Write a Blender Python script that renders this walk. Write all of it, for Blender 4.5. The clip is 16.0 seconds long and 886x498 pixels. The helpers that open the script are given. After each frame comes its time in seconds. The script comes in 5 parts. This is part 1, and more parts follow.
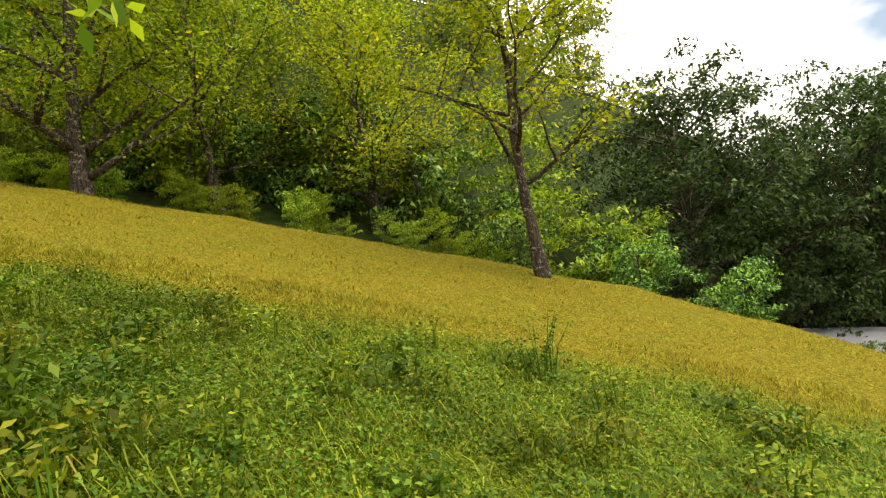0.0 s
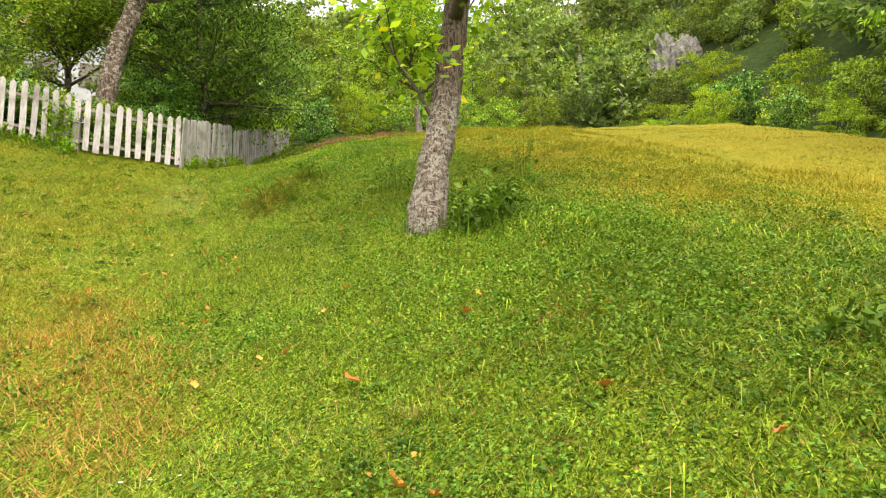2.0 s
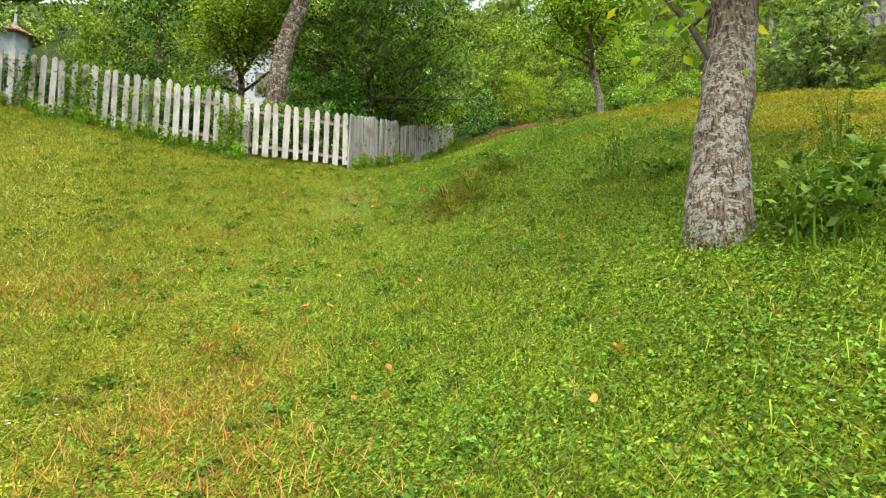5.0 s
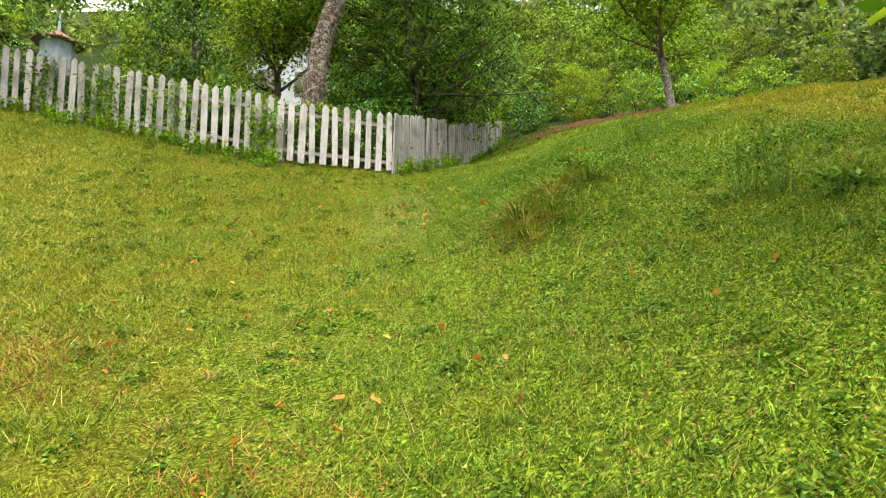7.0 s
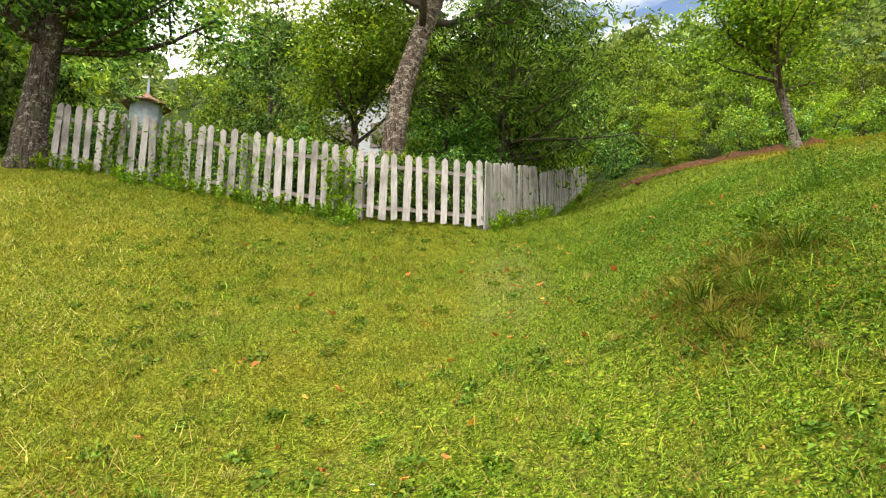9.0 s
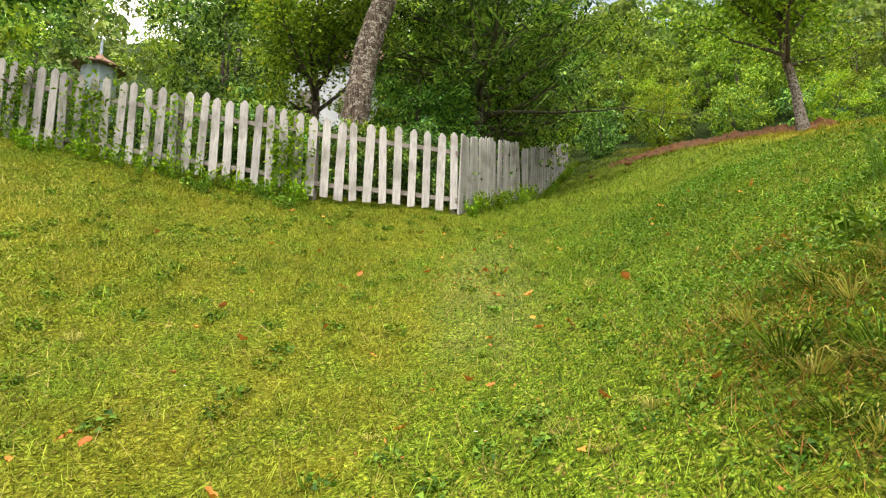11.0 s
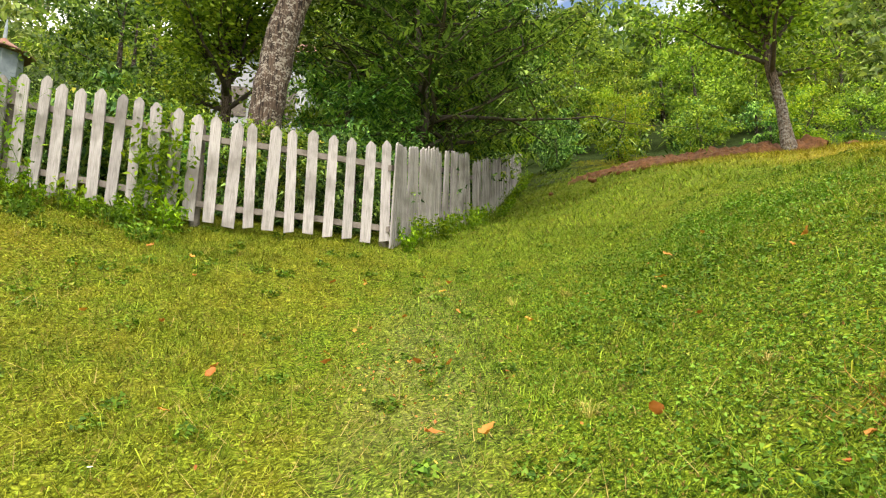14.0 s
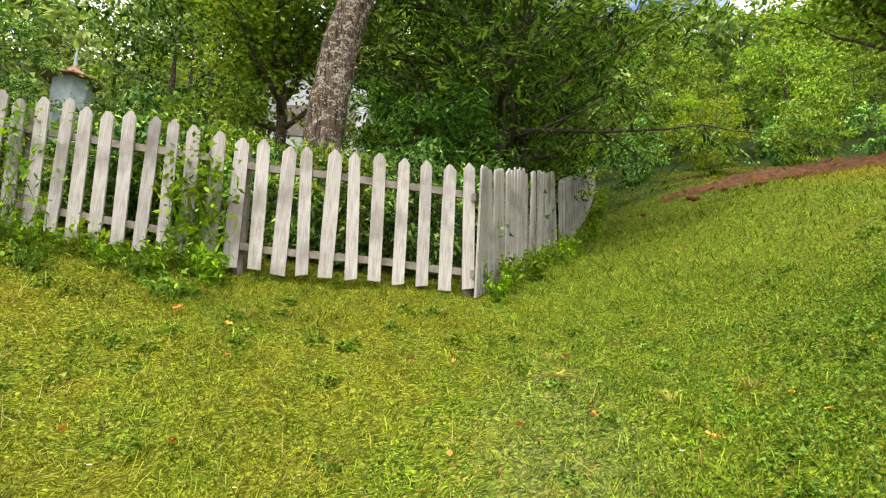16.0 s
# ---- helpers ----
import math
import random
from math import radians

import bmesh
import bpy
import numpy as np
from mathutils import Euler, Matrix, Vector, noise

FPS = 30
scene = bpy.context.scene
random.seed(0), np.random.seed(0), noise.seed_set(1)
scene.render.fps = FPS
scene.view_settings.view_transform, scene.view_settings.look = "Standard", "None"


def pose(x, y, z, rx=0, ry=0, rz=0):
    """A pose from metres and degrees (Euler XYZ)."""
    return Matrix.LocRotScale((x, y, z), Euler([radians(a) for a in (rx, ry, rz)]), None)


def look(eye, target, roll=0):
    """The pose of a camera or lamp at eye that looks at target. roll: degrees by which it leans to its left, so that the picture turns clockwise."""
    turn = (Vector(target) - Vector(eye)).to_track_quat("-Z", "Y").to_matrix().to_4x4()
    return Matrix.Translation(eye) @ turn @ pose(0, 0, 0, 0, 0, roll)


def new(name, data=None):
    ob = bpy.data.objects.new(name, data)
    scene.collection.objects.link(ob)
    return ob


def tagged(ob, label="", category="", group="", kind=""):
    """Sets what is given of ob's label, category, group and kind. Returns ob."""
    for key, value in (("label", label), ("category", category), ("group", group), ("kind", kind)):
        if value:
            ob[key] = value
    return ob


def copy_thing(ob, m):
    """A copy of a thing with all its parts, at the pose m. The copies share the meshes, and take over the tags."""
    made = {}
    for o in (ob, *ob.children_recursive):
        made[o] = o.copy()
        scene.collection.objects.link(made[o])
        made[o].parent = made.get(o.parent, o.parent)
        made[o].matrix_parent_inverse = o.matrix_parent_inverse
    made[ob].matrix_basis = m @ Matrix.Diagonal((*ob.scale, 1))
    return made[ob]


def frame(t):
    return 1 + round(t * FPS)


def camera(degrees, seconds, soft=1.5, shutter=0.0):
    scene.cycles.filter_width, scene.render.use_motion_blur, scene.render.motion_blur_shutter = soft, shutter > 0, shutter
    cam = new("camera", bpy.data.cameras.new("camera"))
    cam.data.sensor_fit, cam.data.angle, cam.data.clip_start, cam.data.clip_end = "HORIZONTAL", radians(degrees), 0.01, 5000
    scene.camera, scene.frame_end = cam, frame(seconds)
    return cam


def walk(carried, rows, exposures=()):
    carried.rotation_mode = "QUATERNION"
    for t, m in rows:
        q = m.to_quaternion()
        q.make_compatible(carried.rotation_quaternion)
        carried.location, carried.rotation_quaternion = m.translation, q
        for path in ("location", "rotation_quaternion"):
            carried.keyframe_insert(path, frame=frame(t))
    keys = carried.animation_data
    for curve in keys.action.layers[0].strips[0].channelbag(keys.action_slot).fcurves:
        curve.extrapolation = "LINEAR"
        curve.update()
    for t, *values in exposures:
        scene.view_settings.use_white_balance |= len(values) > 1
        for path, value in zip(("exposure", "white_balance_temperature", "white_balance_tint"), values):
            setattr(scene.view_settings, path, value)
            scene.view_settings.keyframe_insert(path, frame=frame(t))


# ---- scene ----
cam = camera(70.4, 16.0, soft=1.2)
PATH = [
    (0, (0.050, 0.000, 1.500), (-0.105, 1.992, 1.585), -10.8),
    (0.5, (-0.430, -0.080, 1.650), (-1.401, 1.661, 1.817), -7.0),
    (1, (-0.841, -0.367, 1.768), (-2.248, 1.038, 1.985), -3.6),
    (1.5, (-1.267, -0.712, 1.866), (-2.972, 0.304, 2.106), -1.8),
    (2, (-1.663, -1.025, 2.003), (-3.562, -0.449, 2.248), -0.4),
    (2.5, (-2.063, -1.261, 2.092), (-4.034, -1.044, 2.352), -0.2),
    (3, (-2.383, -1.353, 2.186), (-4.364, -1.263, 2.446), 0.3),
    (5.5, (-4.289, -1.241, 2.596), (-6.276, -1.164, 2.814), 0.2),
    (6, (-4.686, -1.344, 2.764), (-6.674, -1.31, 2.975), -0.0),
    (6.5, (-5.039, -1.431, 2.82), (-7.027, -1.462, 3.039), 0.2),
    (7, (-5.462, -1.482, 2.999), (-7.45, -1.531, 3.219), 0.2),
    (7.5, (-5.873, -1.657, 3.146), (-7.85, -1.772, 3.426), -0.3),
    (8, (-6.223, -1.85, 3.318), (-8.167, -2.136, 3.689), 0.1),
    (10.5, (-8.191, -2.105, 3.797), (-10.153, -2.315, 4.121), 0.8),
    (11, (-8.569, -2.127, 3.986), (-10.538, -2.32, 4.278), 1.0),
    (11.5, (-8.995, -2.052, 4.114), (-10.968, -2.203, 4.405), 1.3),
    (12, (-9.362, -2.078, 4.224), (-11.339, -2.165, 4.515), 1.4),
    (12.5, (-9.717, -2.153, 4.412), (-11.697, -2.183, 4.692), 1.6),
    (13, (-10.105, -2.089, 4.581), (-12.085, -2.095, 4.865), 1.6),
    (13.5, (-10.417, -2.046, 4.68), (-12.394, -2.058, 4.982), 1.3),
    (14, (-10.735, -2.103, 4.787), (-12.711, -2.131, 5.096), 1.2),
    (14.5, (-11.086, -2.165, 4.842), (-13.065, -2.228, 5.127), 1.5),
    (15, (-11.446, -2.212, 5.004), (-13.428, -2.332, 5.244), 1.6),
    (15.5, (-11.779, -2.373, 5.178), (-13.758, -2.517, 5.426), 1.1),
    (16, (-12.122, -2.505, 5.341), (-14.08, -2.718, 5.687), 1.4),
]
walk(cam, [(t, look(eye, target, roll)) for t, eye, target, roll in PATH],
     exposures=[(0.0, 0.7, 7500, 13), (0.5, 0.74, 7600, 14), (1.2, 1.18, 7600, 14), (2.0, 1.42, 7000, 11), (2.6, 1.42, 6550, 9), (5.5, 1.24, 6350, 7), (7.0, 1.22, 6500, 9), (8.0, 1.18, 6700, 11), (11.5, 1.17, 6600, 11), (14.5, 1.2, 6800, 12), (16.0, 1.15, 6600, 11)])

# ---- light ----
world = bpy.data.worlds.new("sky")
scene.world = world
world.use_nodes = True
wn, wl = world.node_tree.nodes, world.node_tree.links
wn.clear()
w_out = wn.new("ShaderNodeOutputWorld")
w_bg = wn.new("ShaderNodeBackground")
w_sky = wn.new("ShaderNodeTexSky")
w_sky.sky_type = "NISHITA"
w_sky.sun_disc = False
w_sky.sun_elevation = radians(59)
w_sky.sun_rotation = radians(97)
w_sky.dust_density = 2.0
w_co = wn.new("ShaderNodeTexCoord")
w_map = wn.new("ShaderNodeMapping")
w_map.inputs["Scale"].default_value = (1.0, 1.0, 2.6)
w_noise = wn.new("ShaderNodeTexNoise")
w_noise.inputs["Scale"].default_value = 2.4
w_noise.inputs["Detail"].default_value = 5.0
w_ramp = wn.new("ShaderNodeValToRGB")
w_ramp.color_ramp.elements[0].position = 0.36
w_ramp.color_ramp.elements[1].position = 0.52
w_mix = wn.new("ShaderNodeMix")
w_mix.data_type = "RGBA"
w_mix.inputs["B"].default_value = (12.6, 12.5, 12.2, 1)
wl.new(w_co.outputs["Generated"], w_map.inputs["Vector"])
wl.new(w_map.outputs["Vector"], w_noise.inputs["Vector"])
wl.new(w_noise.outputs["Fac"], w_ramp.inputs["Fac"])
wl.new(w_ramp.outputs["Color"], w_mix.inputs["Factor"])
wl.new(w_sky.outputs["Color"], w_mix.inputs["A"])
wl.new(w_mix.outputs["Result"], w_bg.inputs["Color"])
w_bg.inputs["Strength"].default_value = 0.113
wl.new(w_bg.outputs["Background"], w_out.inputs["Surface"])

sun_data = bpy.data.lights.new("sun", "SUN")
sun_data.energy = 2.3
sun_data.angle = radians(48)
sun_data.color = (1.0, 0.95, 0.86)
sun = new("sun", sun_data)
sun.matrix_world = look((30, -4.5, 66), (-8, 0, 3))


# ---- the lie of the land ----
def smooth(a, b, v):
    u = np.clip((np.asarray(v, float) - a) / (b - a), 0, 1)
    return u * u * (3 - 2 * u)


def softplus(v, w):
    v = np.asarray(v, float)
    return w * np.log1p(np.exp(np.clip(v / w, -30, 30))) + np.where(v / w > 30, v - 30 * w, 0)


def bump(x, y, cx, cy, rr):
    return np.exp(-((x - cx) ** 2 + (y - cy) ** 2) / rr)


def crest(x):
    """The y at which the meadow begins to fall away to the wooded gully."""
    return 10.6 + 0.36 * np.maximum(0, -np.asarray(x, float) - 9) - 0.5 * np.maximum(0, np.asarray(x, float) - 2.4)


def height(x, y):
    """Height of the ground: a steep meadow with a sunken grassy track, a bank beside it, a gully and a wooded mountain."""
    x, y = np.asarray(x, float), np.asarray(y, float)
    xc, yc = np.clip(x, -30, 7), np.clip(y, -12, 14)
    s = yc + 0.01 * xc
    z = (-0.1573 - 0.3867 * xc - 0.03 * yc - 0.00176 * xc * xc + 0.00054 * xc * yc + 0.00986 * yc * yc
         + 0.9054 * np.tanh(s / 2.2) - 0.107 * np.exp(-((s + 1.8) / 2.2) ** 2))
    z = z + 0.5622 * bump(x, y, -16, 5, 30) + 0.31 * bump(x, y, -2.2, -1, 6) + 0.3618 * bump(x, y, -11.9, -0.4, 1.0)
    z = z + 0.5906 * bump(x, y, -17.5, -9, 20)
    z = z + 0.33 * np.maximum(0, -30 - x) - 3.4 * (1 - np.exp(-np.maximum(0, x - 7) / 9)) + 0.04 * np.maximum(0, -12 - y)
    over = np.maximum(0, y - crest(x))
    z = z - 3.6 * (1 - np.exp(-(over / 7.5) ** 1.5))
    top = 78 * np.exp(-(np.maximum(0, x + 48) / 58) ** 2) + 1
    foot = np.minimum(crest(x), 17.5) + 1.6 * np.maximum(0, x + 1)
    rise = softplus(np.maximum(1.1 * (y - foot - 2.5), 0.3 * (-x - 44)), 2.0)
    z = z + top * (1 - np.exp(-rise * 0.85 / top)) * np.maximum(smooth(1, 9, y - np.maximum(crest(x), foot)), smooth(38, 50, -x))
    z = z + 0.1 * bump(x, y, -7.7, 0.65, 0.5)
    z = z + 0.29 * bump(x, y, -1.9, 1.44, 0.8) + 0.2 * bump(x, y, -17.9, -3.6, 4.0) + 0.15 * bump(x, y, -20.5, -2.0, 5.0)
    z = z - 0.2 * bump(x, y, -17.8, 3.4, 9.0) + 9.0 * bump(x, y, 22, 92, 500)
    far = smooth(25, 60, np.hypot(x + 8, y))
    z = z + far * 1.5 * np.sin(x * 0.11 + 1) * np.cos(y * 0.09)
    z = z + 0.035 * np.sin(x * 2.1 + 1.3 * y) * np.cos(1.7 * y - x * 0.6) + 0.02 * np.sin(5.1 * x + 2) * np.sin(4.3 * y + x)
    return z


def hz(x, y):
    return float(height(x, y))


# ---- helpers for building ----
class Acc:
    """Collects vertices and faces of one mesh."""

    def __init__(self):
        self.v, self.f = [], []

    def tube(self, pts, radii, n=8, cap=True, wob=0.0, rng=None):
        pts = [Vector(p) for p in pts]
        base = len(self.v)
        side = Vector((1, 0.13, 0.05)).normalized()
        for i, p in enumerate(pts):
            d = (pts[min(i + 1, len(pts) - 1)] - pts[max(i - 1, 0)]).normalized()
            u = (side - d * side.dot(d)).normalized()
            w = d.cross(u)
            side = u
            for k in range(n):
                a = 2 * math.pi * k / n
                r = radii[i] * (1 + (rng.uniform(-wob, wob) if rng else 0))
                self.v.append(tuple(p + u * (math.cos(a) * r) + w * (math.sin(a) * r)))
        for i in range(len(pts) - 1):
            for k in range(n):
                a, b = base + i * n + k, base + i * n + (k + 1) % n
                self.f.append((a, b, b + n, a + n))
        if cap:
            self.f.append(tuple(base + (len(pts) - 1) * n + k for k in range(n)))
            self.f.append(tuple(base + k for k in reversed(range(n))))

    def box(self, c, size, m=None):
        base = len(self.v)
        for dx in (-0.5, 0.5):
            for dy in (-0.5, 0.5):
                for dz in (-0.5, 0.5):
                    p = Vector((c[0] + dx * size[0], c[1] + dy * size[1], c[2] + dz * size[2]))
                    self.v.append(tuple(m @ p if m else p))
        for q in ((0, 1, 3, 2), (4, 6, 7, 5), (0, 4, 5, 1), (2, 3, 7, 6), (0, 2, 6, 4), (1, 5, 7, 3)):
            self.f.append(tuple(base + k for k in q))

    def mesh(self, name, material, smooth_shade=False):
        me = bpy.data.meshes.new(name)
        me.from_pydata(self.v, [], self.f)
        me.materials.append(material)
        if smooth_shade:
            me.polygons.foreach_set("use_smooth", [True] * len(me.polygons))
        me.update()
        return me


def fast_mesh(name, verts, corner, material):
    """A mesh of faces that share no vertices: verts (n, corner, 3)."""
    n = len(verts)
    me = bpy.data.meshes.new(name)
    me.vertices.add(n * corner)
    me.vertices.foreach_set("co", np.ascontiguousarray(verts, np.float32).ravel())
    me.loops.add(n * corner)
    me.loops.foreach_set("vertex_index", np.arange(n * corner, dtype=np.int32))
    me.polygons.add(n)
    me.polygons.foreach_set("loop_start", np.arange(0, n * corner, corner, dtype=np.int32))
    me.update(calc_edges=True)
    me.materials.append(material)
    return me


def thing(name, m, label, category, group="", kind=""):
    ob = new(name)
    ob.empty_display_size = 0.2
    ob.matrix_basis = m
    return tagged(ob, label, category, group, kind)


def part(name, me, parent, label=""):
    ob = new(name, me)
    ob.parent = parent
    return tagged(ob, label)


# ---- materials ----
def material(name, rough=0.8):
    ma = bpy.data.materials.new(name)
    ma.use_nodes = True
    nt = ma.node_tree
    b = nt.nodes["Principled BSDF"]
    b.inputs["Roughness"].default_value = rough
    b.inputs["Specular IOR Level"].default_value = 0.25
    return ma, nt, b


def node(nt, kind, **values):
    n = nt.nodes.new(kind)
    for k, v in values.items():
        n.inputs[k.replace("_", " ")].default_value = v
    return n


def noise_of(nt, scale, detail=4.0, coords="Position", stretch=None, rough=0.55):
    g = nt.nodes.new("ShaderNodeNewGeometry") if coords == "Position" else nt.nodes.new("ShaderNodeTexCoord")
    src = g.outputs["Position"] if coords == "Position" else g.outputs["Object"]
    if stretch:
        mp = nt.nodes.new("ShaderNodeMapping")
        mp.inputs["Scale"].default_value = stretch
        nt.links.new(src, mp.inputs["Vector"])
        src = mp.outputs["Vector"]
    n = node(nt, "ShaderNodeTexNoise", Scale=scale, Detail=detail, Roughness=rough)
    nt.links.new(src, n.inputs["Vector"])
    return n.outputs["Fac"]


def ramp(nt, fac, stops):
    r = nt.nodes.new("ShaderNodeValToRGB")
    els = r.color_ramp.elements
    while len(els) < len(stops):
        els.new(0.5)
    for e, (p, c) in zip(els, stops):
        e.position, e.color = p, (*c, 1) if len(c) == 3 else c
    nt.links.new(fac, r.inputs["Fac"])
    return r.outputs["Color"]


def mix(nt, fac, a, b, mode="MIX"):
    m = nt.nodes.new("ShaderNodeMix")
    m.data_type, m.blend_type = "RGBA", mode
    for sock, val in (("Factor", fac), ("A", a), ("B", b)):
        if isinstance(val, (int, float)):
            m.inputs[sock].default_value = val
        elif isinstance(val, tuple):
            m.inputs[sock].default_value = (*val, 1)
        else:
            nt.links.new(val, m.inputs[sock])
    return m.outputs["Result"]


def bump_of(nt, b, fac, strength=0.5, dist=0.01):
    n = node(nt, "ShaderNodeBump", Strength=strength, Distance=dist)
    nt.links.new(fac, n.inputs["Height"])
    nt.links.new(n.outputs["Normal"], b.inputs["Normal"])


def maths(nt, op, a, b=0.0, clamp=False):
    m = nt.nodes.new("ShaderNodeMath")
    m.operation, m.use_clamp = op, clamp
    for i, val in enumerate((a, b)):
        if isinstance(val, (int, float)):
            m.inputs[i].default_value = val
        else:
            nt.links.new(val, m.inputs[i])
    return m.outputs[0]


def leaf_material(name, dark, mid, light, accent=None, through_it=0.35):
    """Leaves: colour varies from leaf to leaf and in patches; some light shines through."""
    ma, nt, b = material(name, 0.5)
    g = nt.nodes.new("ShaderNodeNewGeometry")
    stops = [(0.0, dark), (0.55, mid), (0.93, light), (0.975, light), (0.985, accent or light)]
    isl = ramp(nt, g.outputs["Random Per Island"], stops)
    patch = noise_of(nt, 0.9, 3.0)
    oi = nt.nodes.new("ShaderNodeObjectInfo")
    hsv = node(nt, "ShaderNodeHueSaturation")
    nt.links.new(maths(nt, "ADD", maths(nt, "MULTIPLY", oi.outputs["Random"], 0.028), 0.48), hsv.inputs["Hue"])
    nt.links.new(maths(nt, "MULTIPLY", maths(nt, "ADD", maths(nt, "MULTIPLY", patch, 1.5), 0.3), maths(nt, "ADD", maths(nt, "MULTIPLY", oi.outputs["Random"], 0.55), 0.72)), hsv.inputs["Value"])
    nt.links.new(isl, hsv.inputs["Color"])
    col = hsv.outputs["Color"]
    nt.links.new(col, b.inputs["Base Color"])
    b.inputs["Specular IOR Level"].default_value = 0.12
    tr = nt.nodes.new("ShaderNodeBsdfTranslucent")
    nt.links.new(mix(nt, 1.0, col, (1.25, 1.3, 0.6), "MULTIPLY"), tr.inputs["Color"])
    ms = nt.nodes.new("ShaderNodeMixShader")
    ms.inputs["Fac"].default_value = through_it
    nt.links.new(b.outputs["BSDF"], ms.inputs[1])
    nt.links.new(tr.outputs["BSDF"], ms.inputs[2])
    nt.links.new(ms.outputs["Shader"], nt.nodes["Material Output"].inputs["Surface"])
    return ma


def dryness(nt):
    """How dry the grass is: the mown upper meadow and a patch by the fence are straw-yellow."""
    g = nt.nodes.new("ShaderNodeNewGeometry")
    sep = nt.nodes.new("ShaderNodeSeparateXYZ")
    nt.links.new(g.outputs["Position"], sep.inputs[0])
    n = noise_of(nt, 0.55, 4.0)
    n2 = noise_of(nt, 2.6, 3.0)
    x, y = sep.outputs["X"], sep.outputs["Y"]
    edge = maths(nt, "MAXIMUM", maths(nt, "MINIMUM", maths(nt, "ADD", maths(nt, "MULTIPLY", x, 0.67), 6.7), 4.7), 2.0)
    north = maths(nt, "MINIMUM", maths(nt, "DIVIDE", maths(nt, "ADD", maths(nt, "SUBTRACT", y, edge), 0.3), 1.3), 0.9)
    south = maths(nt, "DIVIDE", maths(nt, "SUBTRACT", maths(nt, "MULTIPLY", y, -1.0), 2.0), 3.6)
    south = maths(nt, "MINIMUM", south, 0.36)
    d = maths(nt, "MAXIMUM", maths(nt, "MAXIMUM", north, south), -0.05)
    d = maths(nt, "ADD", d, maths(nt, "MULTIPLY", maths(nt, "SUBTRACT", n, 0.5), 0.9))
    d = maths(nt, "ADD", d, maths(nt, "MULTIPLY", maths(nt, "SUBTRACT", n2, 0.5), 1.3), clamp=True)
    return d


def grass_material(name, green_a, green_b, straw_a, straw_b, through_it=0.2):
    ma, nt, b = material(name, 0.6)
    g = nt.nodes.new("ShaderNodeNewGeometry")
    rnd = g.outputs["Random Per Island"]
    green = ramp(nt, rnd, [(0.0, green_a), (0.5, tuple(0.5 * (p + q) for p, q in zip(green_a, green_b))), (0.9, green_b), (0.94, straw_a), (0.97, (0.28, 0.21, 0.08)), (1.0, (0.16, 0.09, 0.025))])
    straw = ramp(nt, rnd, [(0.0, tuple(0.55 * p for p in straw_a)), (0.5, straw_a), (0.85, straw_b), (1.0, green_b)])
    d = dryness(nt)
    col = mix(nt, d, green, straw)
    tone = noise_of(nt, 1.7, 4.0)
    col = mix(nt, 1.0, col, ramp(nt, tone, [(0.33, (0.78, 0.84, 0.78)), (0.5, (1.04, 1.04, 1.0)), (0.67, (1.26, 1.22, 1.05))]), "MULTIPLY")
    clump = noise_of(nt, 9.0, 4.0, rough=0.7)
    col = mix(nt, 1.0, col, ramp(nt, clump, [(0.37, (0.62, 0.68, 0.62)), (0.5, (1.0, 1.0, 1.0)), (0.61, (1.25, 1.22, 1.15))]), "MULTIPLY")
    nt.links.new(col, b.inputs["Base Color"])
    b.inputs["Specular IOR Level"].default_value = 0.06
    tr = nt.nodes.new("ShaderNodeBsdfTranslucent")
    nt.links.new(col, tr.inputs["Color"])
    ms = nt.nodes.new("ShaderNodeMixShader")
    ms.inputs["Fac"].default_value = through_it
    nt.links.new(b.outputs["BSDF"], ms.inputs[1])
    nt.links.new(tr.outputs["BSDF"], ms.inputs[2])
    nt.links.new(ms.outputs["Shader"], nt.nodes["Material Output"].inputs["Surface"])
    return ma


def cells_of(nt, scale, stretch, turn):
    """Small leaf-like or blade-like cells: a random value for each and the distance from its middle."""
    g = nt.nodes.new("ShaderNodeNewGeometry")
    mp = nt.nodes.new("ShaderNodeMapping")
    mp.inputs["Rotation"].default_value = (0, 0, turn)
    wob = node(nt, "ShaderNodeTexNoise", Scale=6.0, Detail=2.0)
    nt.links.new(g.outputs["Position"], wob.inputs["Vector"])
    add = nt.nodes.new("ShaderNodeVectorMath")
    add.operation = "MULTIPLY_ADD"
    add.inputs[1].default_value = (0.16, 0.16, 0.16)
    nt.links.new(wob.outputs["Color"], add.inputs[0])
    nt.links.new(g.outputs["Position"], add.inputs[2])
    nt.links.new(add.outputs[0], mp.inputs["Vector"])
    st = nt.nodes.new("ShaderNodeMapping")
    st.inputs["Scale"].default_value = stretch
    nt.links.new(mp.outputs["Vector"], st.inputs["Vector"])
    v = node(nt, "ShaderNodeTexVoronoi", Scale=scale)
    nt.links.new(st.outputs["Vector"], v.inputs["Vector"])
    sep = nt.nodes.new("ShaderNodeSeparateColor")
    nt.links.new(v.outputs["Color"], sep.inputs["Color"])
    return sep.outputs[0], v.outputs["Distance"]


